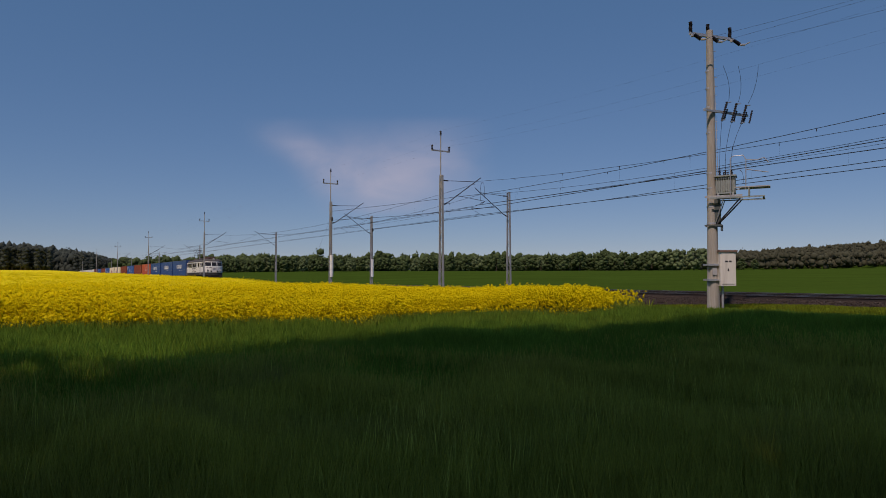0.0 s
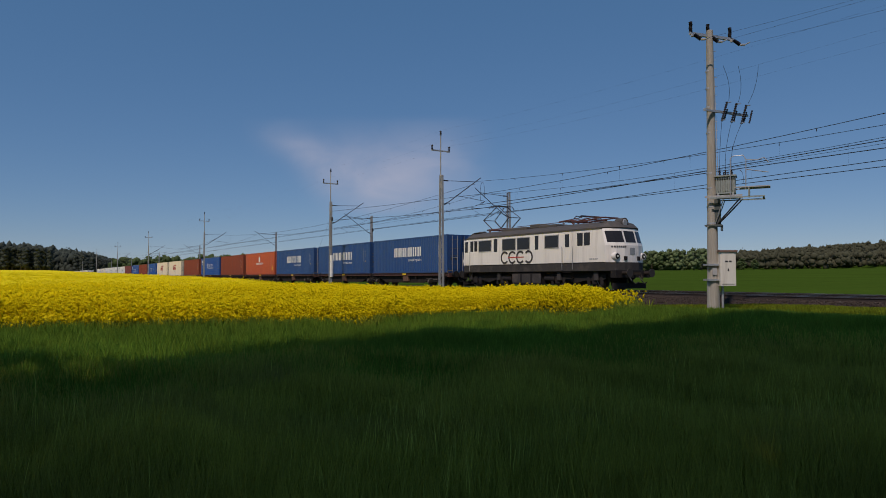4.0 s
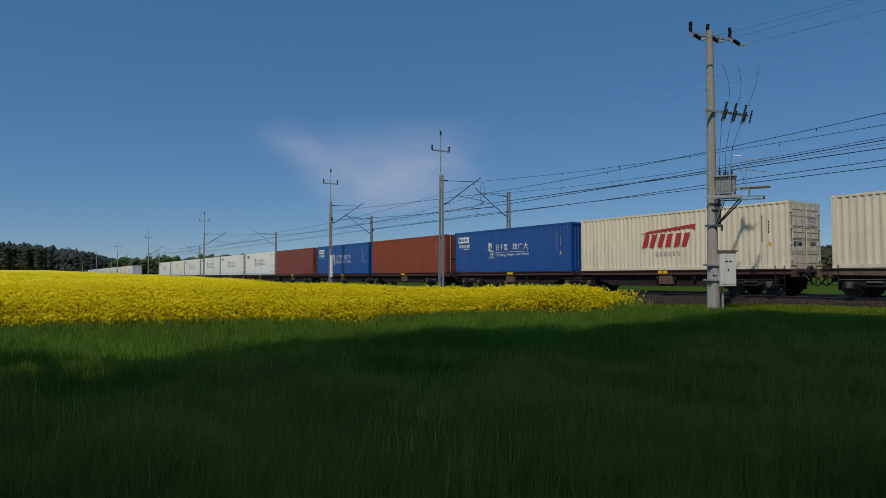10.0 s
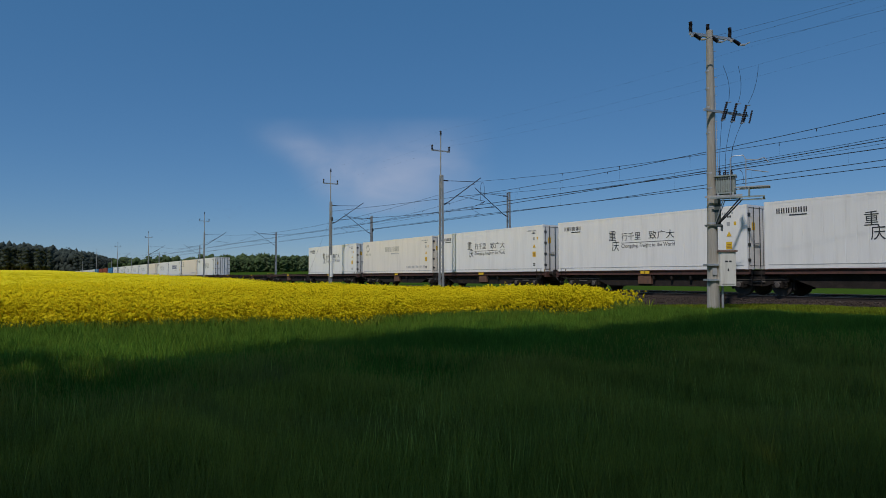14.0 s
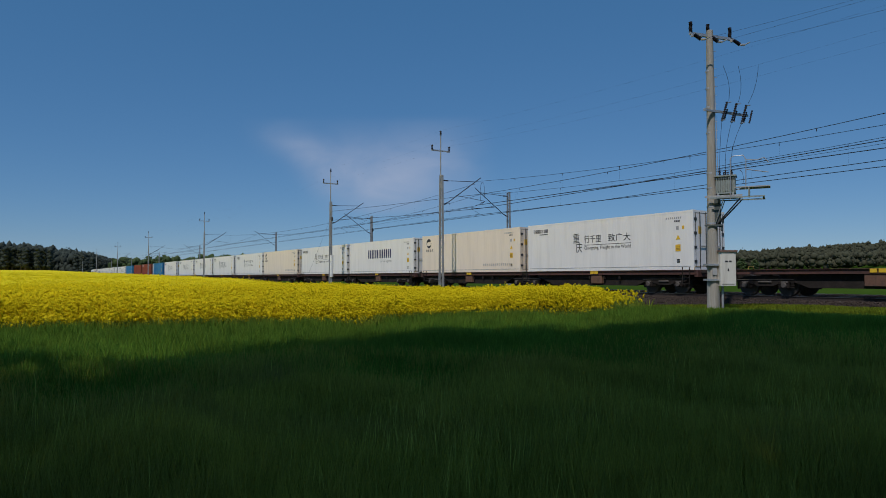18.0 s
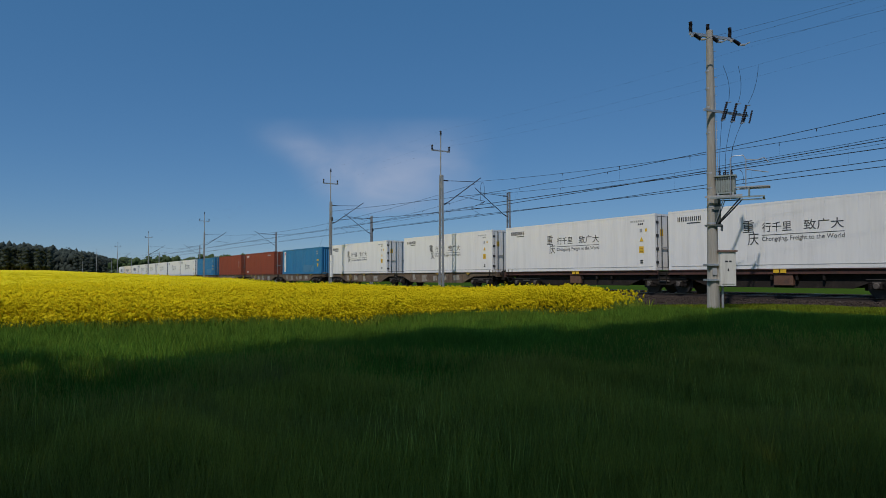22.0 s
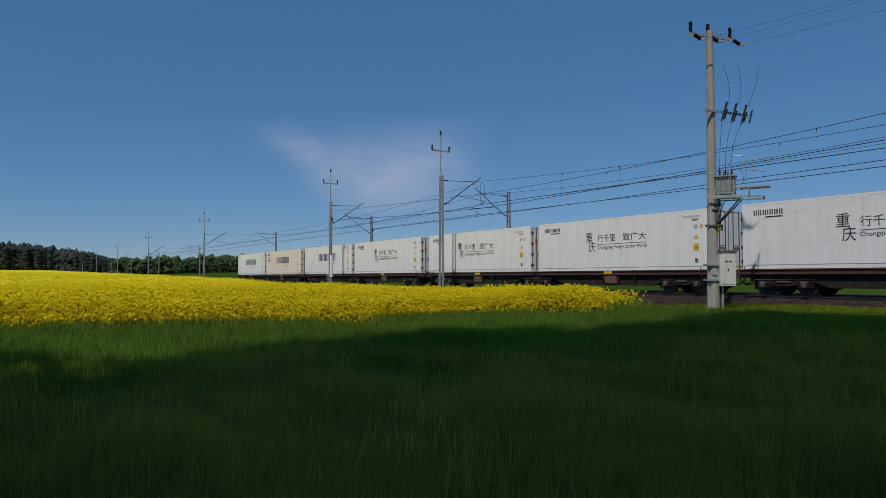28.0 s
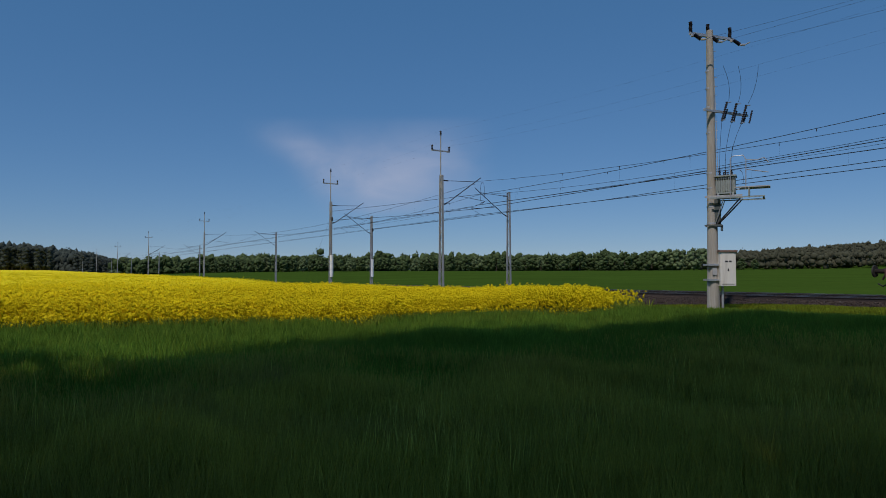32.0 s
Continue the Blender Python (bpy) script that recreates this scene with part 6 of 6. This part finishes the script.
def locomotive():
    t = thing("electric_locomotive", "light grey electric locomotive with dark roof and grimy underframe", "locomotive")
    part("lower_body", loft([ring(1.12, 1.42, 0.06), ring(1.16, 1.48, 0.02), ring(1.62, 1.50, 0.0)], cap_bottom=True), M_LOCODARK, t, "dark grey lower body band")
    body = part("body", loft([ring(1.62, 1.50, 0.0), ring(1.68, 1.502, 0.0), ring(2.55, 1.50, 0.02), ring(3.42, 1.46, 0.30), ring(3.50, 1.42, 0.36)]), M_LOCO, t, "light grey painted body shell")
    part("roof", loft([ring(3.50, 1.42, 0.36), ring(3.56, 1.44, 0.28), ring(3.66, 1.34, 0.40), ring(3.84, 1.05, 0.62), ring(3.94, 0.6, 0.95), ring(3.97, 0.15, 1.3)], cap_top=True), M_LOCOROOF, t, "dark grimy curved roof", smooth=False)
    # side windows and doors
    for s in (-1, 1):
        for x0, x1, z0, z1 in ((-4.93, -3.55, 2.57, 3.28), (-2.29, -0.97, 2.57, 3.28), (-0.74, 0.43, 2.57, 3.28), (1.90, 3.05, 2.57, 3.28)):
            w = part("side_window", lambda bm: box(bm, x0, x1, s * 1.495 - 0.02, s * 1.495 + 0.02, z0, z1, 0.012), M_GLASS, body, "dark side window in a pale frame")
            part("window_frame", lambda bm: (box(bm, x0 - 0.05, x1 + 0.05, s * 1.50 - 0.018, s * 1.50 + 0.018, z0 - 0.05, z0), box(bm, x0 - 0.05, x1 + 0.05, s * 1.50 - 0.018, s * 1.50 + 0.018, z1, z1 + 0.05),
                                             box(bm, x0 - 0.05, x0, s * 1.50 - 0.018, s * 1.50 + 0.018, z0, z1), box(bm, x1, x1 + 0.05, s * 1.50 - 0.018, s * 1.50 + 0.018, z0, z1)), M_BAR, w)
        for x0, x1 in ((-3.25, -2.87), (0.95, 1.27)):
            part("vent_window", lambda bm: box(bm, x0, x1, s * 1.495 - 0.02, s * 1.495 + 0.02, 2.5, 3.36, 0.012), M_GLASS, body)
        for x0, x1 in ((4.62, 5.06), (5.16, 5.62), (-5.98, -5.62), (-5.5, -5.15)):
            part("cab_window", lambda bm: box(bm, x0, x1, s * 1.49 - 0.02, s * 1.49 + 0.02, 2.58, 3.32, 0.02), M_GLASS, body)
        for x0 in (3.5, -6.75):
            d = part("cab_door", lambda bm: box(bm, x0, x0 + 0.72, s * 1.505 - 0.012, s * 1.505 + 0.012, 1.7, 3.42, 0.008), M_LOCO, body, "grey crew door")
            part("door_window", lambda bm: box(bm, x0 + 0.16, x0 + 0.5, s * 1.515 - 0.01, s * 1.515 + 0.01, 2.55, 3.3), M_GLASS, d)
            part("handrail", lambda bm: (rod(bm, (x0 - 0.06, s * 1.58, 1.25), (x0 - 0.06, s * 1.58, 2.6), 0.018, n=5), rod(bm, (x0 + 0.8, s * 1.58, 1.25), (x0 + 0.8, s * 1.58, 2.6), 0.014, n=5)), M_SIGNGREY, d)
            part("step", lambda bm: [box(bm, x0, x0 + 0.7, s * 1.5 - 0.1, s * 1.5 + 0.06, z, z + 0.04) for z in (0.35, 0.72, 1.08)], M_LOCOBLACK, t)
        # ring emblem as plain shapes
        for k in range(4):
            cx, mir = -2.05 + k * 0.80, (1 if k < 3 else -1)

            def ringed(bm):
                n = 18
                a = [bm.verts.new((cx + mir * 0.42 * math.cos(q), s * 1.515, 2.08 + 0.42 * math.sin(q))) for q in np.linspace(0.7, 5.6, n)]
                b = [bm.verts.new((cx + mir * 0.29 * math.cos(q), s * 1.515, 2.08 + 0.29 * math.sin(q))) for q in np.linspace(0.7, 5.6, n)]
                for i in range(n - 1):
                    bm.faces.new((a[i], a[i + 1], b[i + 1], b[i]))
            part("emblem_ring", ringed, M_LOCODARK, body)
        part("emblem_bar", lambda bm: box(bm, -1.7, -0.1, s * 1.512 - 0.004, s * 1.512 + 0.004, 2.05, 2.11), M_SIGNRED, body)
        part("number_bars", lambda bm: [box(bm, 5.6 + i * 0.13, 5.69 + i * 0.13, s * 1.507 - 0.004, s * 1.507 + 0.004, 1.78, 1.86) for i in range(5)], M_SIGNGREY, body)
        part("waist_line", lambda bm: box(bm, -6.7, 6.7, s * 1.505 - 0.006, s * 1.505 + 0.006, 1.60, 1.64), M_LOCOBLACK, body)
        part("gutter", lambda bm: box(bm, -6.5, 6.5, s * 1.46 - 0.03, s * 1.46 + 0.03, 3.48, 3.54), M_LOCOROOF, t)
    # cab fronts
    for e in (-1, 1):
        def front(y0, y1, z0, z1, out=0.015):
            def b(bm):
                def px(y, z):
                    rec = np.interp(z, [2.55, 3.42], [0.02, 0.30])
                    ay = abs(y)
                    return e * (7.35 - rec - (0.03 * ay / 0.55 if ay < 0.55 else 0.03 + 0.19 * (ay - 0.55) / 0.5 if ay < 1.05 else 0.22 + 0.33 * (ay - 1.05) / 0.43) + out)
                n = 6
                lo = [bm.verts.new((px(y, z0), y, z0)) for y in np.linspace(y0, y1, n)]
                hi = [bm.verts.new((px(y, z1), y, z1)) for y in np.linspace(y0, y1, n)]
                for i in range(n - 1):
                    bm.faces.new((lo[i], lo[i + 1], hi[i + 1], hi[i]))
            return b
        for y0, y1 in ((-1.38, -0.52), (-0.40, 0.40), (0.52, 1.38)):
            part("windscreen", front(y0, y1, 2.72, 3.35), M_GLASS, body)
        for k in range(7):
            part("number_bar", front(-1.25 + k * 0.12, -1.17 + k * 0.12, 2.42, 2.52), M_SIGNBLACK, body)
        for y in (-1.05, 1.05):
            lamp = part("headlight", lambda bm: rod(bm, (e * 6.95, y, 1.95), (e * 7.24, y, 1.95), 0.225, 0.205, n=18), M_LOCO, body)
            part("lamp_glass", lambda bm: rod(bm, (e * 7.24, y, 1.95), (e * 7.27, y, 1.95), 0.155, 0.14, n=18), M_GLASS, lamp)
            part("lamp_bulb", lambda bm: rod(bm, (e * 7.27, y, 1.95), (e * 7.285, y, 1.95), 0.06, 0.05, n=12), M_LAMP, lamp)
        top = part("headlight", lambda bm: rod(bm, (e * 6.3, 0, 3.85), (e * 6.85, 0, 3.85), 0.26, 0.27, n=18), M_LOCOROOF, t)
        part("lamp_glass", lambda bm: rod(bm, (e * 6.85, 0, 3.85), (e * 6.88, 0, 3.85), 0.20, 0.16, n=18), M_BAR, top)
        part("badge", front(-0.2, 0.2, 2.05, 2.42, 0.03), M_BAR, body, "plain pale metal crest plate")
        part("jumper_sockets", lambda bm: (box(bm, e * 7.3 - 0.06, e * 7.3 + 0.06, -0.62, -0.4, 1.72, 1.95), box(bm, e * 7.3 - 0.06, e * 7.3 + 0.06, 0.4, 0.62, 1.72, 1.95)), M_LOCOBLACK, body)
        part("buffer_beam", lambda bm: box(bm, e * 7.2 - 0.2, e * 7.2 + 0.2, -1.35, 1.35, 0.78, 1.18), M_LOCOBLACK, t)
        part("obstacle_guard", lambda bm: box(bm, e * 7.1 - 0.06, e * 7.1 + 0.06, -1.3, 1.3, 0.18, 0.5), M_LOCOBLACK, t)
        buffers(t, e * 7.45, e)
    # running gear
    for x in (-4.2, 4.2):
        b = part("bogie", lambda bm: [(prism(bm, [(-2.3, 0.95), (-2.3, 0.72), (-1.9, 0.55), (-0.7, 0.62), (0, 0.45), (0.7, 0.62), (1.9, 0.55), (2.3, 0.72), (2.3, 0.95)], q * 1.12 - 0.07, q * 1.12 + 0.07),
                                         [box(bm, w - 0.2, w + 0.2, q * 1.15 - 0.12, q * 1.15 + 0.12, 0.4, 0.85, 0.03) for w in (-1.5, 1.5)],
                                         [rod(bm, (w, q * 1.15, 0.35), (w, q * 1.15, 0.8), 0.12, n=10) for w in (-2.0, -1.0, 1.0, 2.0)]) for q in (-1, 1)], M_LOCOBLACK, t, key="loco_bogie", m=at(x, 0, 0))
        for dx in (-1.5, 1.5):
            link("wheelset", shape("loco_wheelset", M_WHEEL, lambda bm: [rod(bm, (0, q * 0.75 - 0.07, 0), (0, q * 0.75 + 0.07, 0), 0.625, n=28) for q in (-1, 1)] + [rod(bm, (0, -1, 0), (0, 1, 0), 0.1, n=10)]), b, at(dx, 0, 0.625))
    for s in (-1, 1):
        part("battery_box", lambda bm: box(bm, -1.35, 1.35, s * 1.15 - 0.25, s * 1.15 + 0.25, 0.35, 1.1, 0.03), M_LOCOBLACK, t)
        for x in (-1.0, 0.0, 1.0):
            part("box_lid", lambda bm: box(bm, x - 0.4, x + 0.4, s * 1.41 - 0.015, s * 1.41 + 0.015, 0.45, 1.0, 0.01), M_LOCODARK, t)
        for x in (-2.1, 2.0):
            part("air_tank", lambda bm: rod(bm, (x - 0.45, s * 1.15, 0.72), (x + 0.45, s * 1.15, 0.72), 0.17, n=14), M_LOCOBLACK, t)
        for x in (-6.2, -2.9, 2.9, 5.9):
            part("sand_box", lambda bm: box(bm, x - 0.16, x + 0.16, s * 1.28 - 0.08, s * 1.28 + 0.08, 0.62, 1.1, 0.02), M_LOCODARK, t)
            part("sand_pipe", lambda bm: tube(bm, [(x, s * 1.25, 0.62), (x + 0.05, s * 1.1, 0.35), (x + 0.12, s * 0.78, 0.12)], 0.02, 5), M_BAR, t)
    part("underframe", lambda bm: box(bm, -7.0, 7.0, -1.0, 1.0, 0.8, 1.12), M_LOCOBLACK, t)
    # roof gear
    part("roof_hatch", lambda bm: box(bm, -3.2, -0.6, -0.9, 0.9, 3.80, 4.06, 0.05), M_LOCOROOF, t)
    part("roof_hatch", lambda bm: box(bm, 0.6, 2.2, -0.9, 0.9, 3.80, 4.05, 0.05), M_LOCOROOF, t)
    part("resistor_hood", lambda bm: box(bm, -0.5, 0.5, -0.7, 0.7, 3.9, 4.18, 0.05), M_LOCOROOF, t)
    for x, up in ((-4.3, True), (4.0, False)):
        pan = part("pantograph_base", lambda bm: (box(bm, x - 1.0, x + 1.0, -0.55, -0.47, 4.08, 4.16), box(bm, x - 1.0, x + 1.0, 0.47, 0.55, 4.08, 4.16), box(bm, x - 0.95, x - 0.85, -0.55, 0.55, 4.08, 4.16), box(bm, x + 0.85, x + 0.95, -0.55, 0.55, 4.08, 4.16)),
                    M_REDEQ, t, "raised pantograph frame" if up else "folded pantograph frame")
        for q in (-0.7, 0.7):
            part("roof_insulator", lambda bm: (insulator(bm, (x + q, -0.5, 3.72), (x + q, -0.5, 4.08), 0.1, 3), insulator(bm, (x + q, 0.5, 3.72), (x + q, 0.5, 4.08), 0.1, 3)), M_REDEQ, pan)
        hk, ht = (4.85, 5.68) if up else (4.2, 4.34)
        wk = 1.45 if up else 1.9
        for q in (-1, 1):
            part("lower_arm", lambda bm: (rod(bm, (x + q * 0.5, -0.45, 4.16), (x + q * wk, -0.5, hk), 0.035, n=6), rod(bm, (x + q * 0.5, 0.45, 4.16), (x + q * wk, 0.5, hk), 0.035, n=6),
                                          rod(bm, (x + q * wk, -0.5, hk), (x + q * wk, 0.5, hk), 0.025, n=6)), M_REDEQ if not up else M_DARKSTEEL, pan)
            part("upper_arm", lambda bm: (rod(bm, (x + q * wk, -0.5, hk), (x + q * 0.15, -0.35, ht), 0.025, n=6), rod(bm, (x + q * wk, 0.5, hk), (x + q * 0.15, 0.35, ht), 0.025, n=6),
                                          rod(bm, (x + q * wk, -0.5, hk), (x + q * 0.15, 0.35, ht), 0.018, n=6)), M_REDEQ if not up else M_DARKSTEEL, pan)
        part("collector_head", lambda bm: [tube(bm, [(x + q, -0.95, ht - 0.12), (x + q, -0.75, ht + 0.06), (x + q, 0.75, ht + 0.06), (x + q, 0.95, ht - 0.12)], 0.03, 6) for q in (-0.2, 0.2)], M_DARKSTEEL, pan)
    for k in range(5):
        part("roof_insulator", lambda bm: insulator(bm, (-2.6 + k * 1.3, 0.6, 4.0), (-2.6 + k * 1.3, 0.6, 4.25), 0.08, 3), M_REDEQ, t)
    part("roof_conductor", lambda bm: rod(bm, (-3.3, 0.6, 4.28), (3.0, 0.6, 4.28), 0.02, n=5), M_REDEQ, t)
    return t


# ---- making up the train ----
# (rear end of each load at the start, kind)
FIRST = [-145.1, -158.1, -171.7, -184.7, -198.3, -211.4, -225.5, -240.6, -254.5, -267.5, -281.0, -294.0, -307.5, -320.4, -334.0, -347.0, -360.5, -373.5, -387.2,
         -440.6, -453.6, -467.2, -480.2, -493.8, -506.8, -520.4, -533.4, -547.1, -562.4, -577.1, -592.5, -607.0, -622.0, -636.2, -648.9, -662.6, -675.6, -689.1, -702.1, -715.7, -728.7]
LOADS = "Y Y Y O B C B N N C B C M w w w w i w w s y w s w w w w w P R B T w w w w w y k y".split()
GROUP = "containers on the train"


def load(code, i):
    ahead = i not in (5, 6, 9, 11, 29)
    if code == "Y":
        c = container("dry", M_BLUE, ahead, "dark blue corrugated container with bold white blocks, on a flat wagon", GROUP)
        rail_logo(c, M_SIGNWHITE, M_SIGNWHITE)
        dry_labels(c, M_SIGNGREY)
    elif code == "O":
        c = container("dry", M_ORANGE, ahead, "bright orange corrugated container with a white emblem, on a flat wagon", GROUP)
        mark(c, "emblem", "orange_emblem", lambda bm: poly(bm, [(0.3 * math.cos(a), 0.38 * math.sin(a)) for a in np.linspace(0, 6.0, 14)]), M_SIGNWHITE, 6.1, 2.02, "white oval emblem")
        brand_row(c, "orange_brand", [0.3] * 8, 0.24, 0.07, M_SIGNWHITE, 4.75, 1.32)
        dry_labels(c, M_SIGNGREY)
        mark(c, "notice", "dry_notice", lambda bm: plate(bm, 0, 0.34, 0, 0.42), M_SIGNYELLOW, 11.2, 0.55)
    elif code in "BM":
        c = container("dry", M_BROWN if code == "B" else M_MAROON, ahead, "red-brown corrugated container with small markings, on a flat wagon" if code == "B" else
                      "dark maroon corrugated container with small markings, on a flat wagon", GROUP)
        dry_labels(c, M_SIGNGREY)
    elif code == "C":
        c = container("dry", M_BLUE2, ahead, "royal blue corrugated container with white slogan lettering, on a flat wagon", GROUP)
        slogan(c, M_SIGNWHITE, -0.16)
        mark(c, "sign_panel", "blue_panel", lambda bm: plate(bm, 0, 1.32, 0, 0.42), M_SIGNWHITE, 0.48, 2.1, "white sign panel")
        mark(c, "panel_mark", "blue_panel_mark", lambda bm: [plate(bm, 0.4 + i * 0.2, 0.53 + i * 0.2, 0.12, 0.30, -0.004) for i in range(4)] + [poly(bm, [(0.2 + 0.13 * math.cos(a), 0.21 + 0.13 * math.sin(a)) for a in np.linspace(0, 6, 12)], -0.004)], M_BLUE2, 0.48, 2.1)
        small_brand(c, M_SIGNWHITE, 1.76)
        dry_labels(c, M_SIGNGREY)
    elif code == "N":
        c = container("dry", M_CREAM, ahead, "cream corrugated container with a red slanted emblem, on a flat wagon", GROUP)

        def emblem(bm):
            poly(bm, [(0.0, 0.70), (0.5, 0.84), (3.3, 1.06), (3.25, 0.80), (2.9, 0.88), (0.9, 0.74)])
            for x in (0.05, 1.02, 2.0):
                for q in (x, x + 0.46):
                    poly(bm, [(q, 0), (q + 0.30, 0), (q + 0.50, 0.66), (q + 0.20, 0.66)])
        mark(c, "emblem", "red_emblem", emblem, M_SIGNRED, 4.35, 1.15, "red slanted emblem of plain bars")
        brand_row(c, "cream_sub", [0.16] * 6, 0.18, 0.1, M_SIGNGREY, 5.25, 0.74)
        dry_labels(c, M_SIGNBLACK)
    elif code in "PT":
        c = container("dry", M_TEAL, ahead, "weathered sea-blue corrugated container, on a pale flat wagon", GROUP)
        if code == "P":
            mark(c, "sign_panel", "tall_panel", lambda bm: plate(bm, 0, 0.55, 0, 2.42), M_SIGNWHITE, 0.66, 0.28, "tall white sign panel")
            mark(c, "panel_mark", "tall_marks", lambda bm: (plate(bm, 0.16, 0.24, 1.75, 2.3, -0.004), plate(bm, 0.24, 0.42, 2.02, 2.3, -0.004), plate(bm, 0.22, 0.32, 1.0, 1.5, -0.004), plate(bm, 0.16, 0.24, 0.15, 0.75, -0.004), plate(bm, 0.24, 0.42, 0.15, 0.24, -0.004)), M_SIGNRED, 0.66, 0.28)
        mark(c, "notice", "teal_notice", lambda bm: (plate(bm, 0, 0.32, 0, 0.36), plate(bm, -0.1, 0.4, 0.6, 0.8)), M_SIGNYELLOW, 11.0, 0.8)
        mark(c, "number_bars", "teal_no", lambda bm: [plate(bm, i * 0.14, i * 0.14 + 0.1, j * 0.2, j * 0.2 + 0.13) for i in range(3) for j in range(2)], M_SIGNGREY, 10.8, 2.15)
        mark(c, "faded_patch", "teal_patch", lambda bm: plate(bm, 0, 3.2, 0, 0.75), mat("faded_sea_blue", (0.06, 0.20, 0.34), 0.6, scale=1.2, vary=0.2, dirt=(0.05, 0.14, 0.25), dirt_amount=0.5), 7.0, 0.25)
    elif code == "R":
        c = container("dry", M_BROWN, ahead, "red-brown corrugated container with white corner markings, on a pale flat wagon", GROUP)
        brand_row(c, "maroon_brand", [0.34, 0.28, 0.34], 0.32, 0.06, M_SIGNWHITE, 0.65, 2.3)
        brand_row(c, "maroon_brand2", [0.12] * 6, 0.2, 0.06, M_SIGNWHITE, 0.7, 0.3)
        mark(c, "number_bars", "maroon_no", lambda bm: [plate(bm, i * 0.14, i * 0.14 + 0.09, 0, 0.12) for i in range(9)], M_SIGNGREY, 9.7, 2.4)
    else:
        paint, what = {"w": (M_WHITE, "white refrigerated container with dark slogan lettering"), "i": (M_PALE, "off-white refrigerated container with faded blocks"),
                       "y": (M_WHITE, "white refrigerated container with bold dark blue blocks"), "k": (M_IVORY, "ivory refrigerated container with bold dark blue blocks"),
                       "s": (M_IVORY, "ivory refrigerated container with a small round emblem")}[code]
        c = container("reefer", paint, ahead, what + ", on a flat wagon", GROUP)
        reefer_labels(c)
        if code == "w":
            slogan(c, M_SIGNBLACK)
            small_brand(c, M_SIGNBLACK, 2.35)
        if code == "i":
            brand_row(c, "faded_brand", [0.34, 0.32, 0.32, 0.12, 0.34, 0.36, 0.30], 0.42, 0.07, M_FADED, 4.4, 1.85, "faded grey block")
            mark(c, "faded_line", "faded_line", lambda bm: [plate(bm, i * 0.2, i * 0.2 + 0.13, 0, 0.1) for i in range(7)], M_SIGNGREY, 5.5, 1.62)
        if code in "yk":
            rail_logo(c, M_SIGNDARK, M_SIGNGREY)
        if code in "ski":
            def swirl(bm):
                for turn in (0.6, 0.6 + math.pi):
                    outer = [(0.36 * math.cos(turn + a), 0.36 + 0.36 * math.sin(turn + a)) for a in np.linspace(0.1, 2.75, 9)]
                    inner = [(0.30 * math.cos(turn + a) - 0.02 * math.cos(turn), 0.33 + 0.17 * math.sin(turn + a)) for a in np.linspace(2.75, 0.1, 9)]
                    for k in range(8):
                        bm.faces.new([bm.verts.new((x, 0.0, z)) for x, z in (outer[k], outer[k + 1], inner[7 - k], inner[8 - k])])
            mark(c, "emblem", "swirl" + code, swirl, M_FADED if code == "i" else M_SIGNBLACK, 1.0, 1.92, "small dark round emblem")
            brand_row(c, "swirl_sub", [0.18] * 4, 0.2, 0.1, M_FADED if code == "i" else M_SIGNBLACK, 0.6, 1.62)
        if code in "si":
            brand_row(c, "maker_blocks", [0.12] * 14, 0.16, 0.1, M_SIGNGREY, 8.2, 0.42)
    return c


MOVING = []
MOVING.append((locomotive(), -123.5, 0.0))
for i, (x, code) in enumerate(zip(FIRST, LOADS)):
    MOVING.append((load(code, i), x + HX, 1.155))

PAIRS = [(FIRST[i], FIRST[i + 1]) for i in range(0, 18, 2)] + [(-387.2, -400.2), (-413.8, -426.9)] + [(FIRST[i], FIRST[i + 1]) for i in range(19, 41, 2)]
_made = {}
for a, b in PAIRS:
    beige = a - b > 14
    c = (a + b) / 2 + HX
    if beige not in _made:
        w = flat_wagon(beige, a - b, 28.35 if beige else 25.4, "pale beige jointed flat wagon with deep girders and blotched paint" if beige else "rusty brown jointed container flat wagon on dark bogies")
        _made[beige] = w
    else:
        w = copy_thing(_made[beige], Matrix())
    MOVING.append((w, c, 0.0))
    if a == -413.8:
        tagged(w, "empty rusty brown jointed container flat wagon on dark bogies")

SPEED_T = [0, 4, 8, 12, 16, 20, 24, 28, 32]
SPEED_V = [22.87, 22.71, 22.55, 22.65, 22.72, 22.69, 22.22, 21.69, 21.17]


def travelled(t):
    tt = np.linspace(0, t, 321)
    v = np.interp(tt, SPEED_T, SPEED_V)
    return float(((v[1:] + v[:-1]) / 2 * np.diff(tt)).sum())


def motions():
    """The train runs along the near track from start to end."""
    rows = [(t, travelled(t)) for t in range(0, 33, 2)]
    for ob, x, z in MOVING:
        walk(ob, [(t, pose(x + s, TRACK[0], z)) for t, s in rows])


motions()
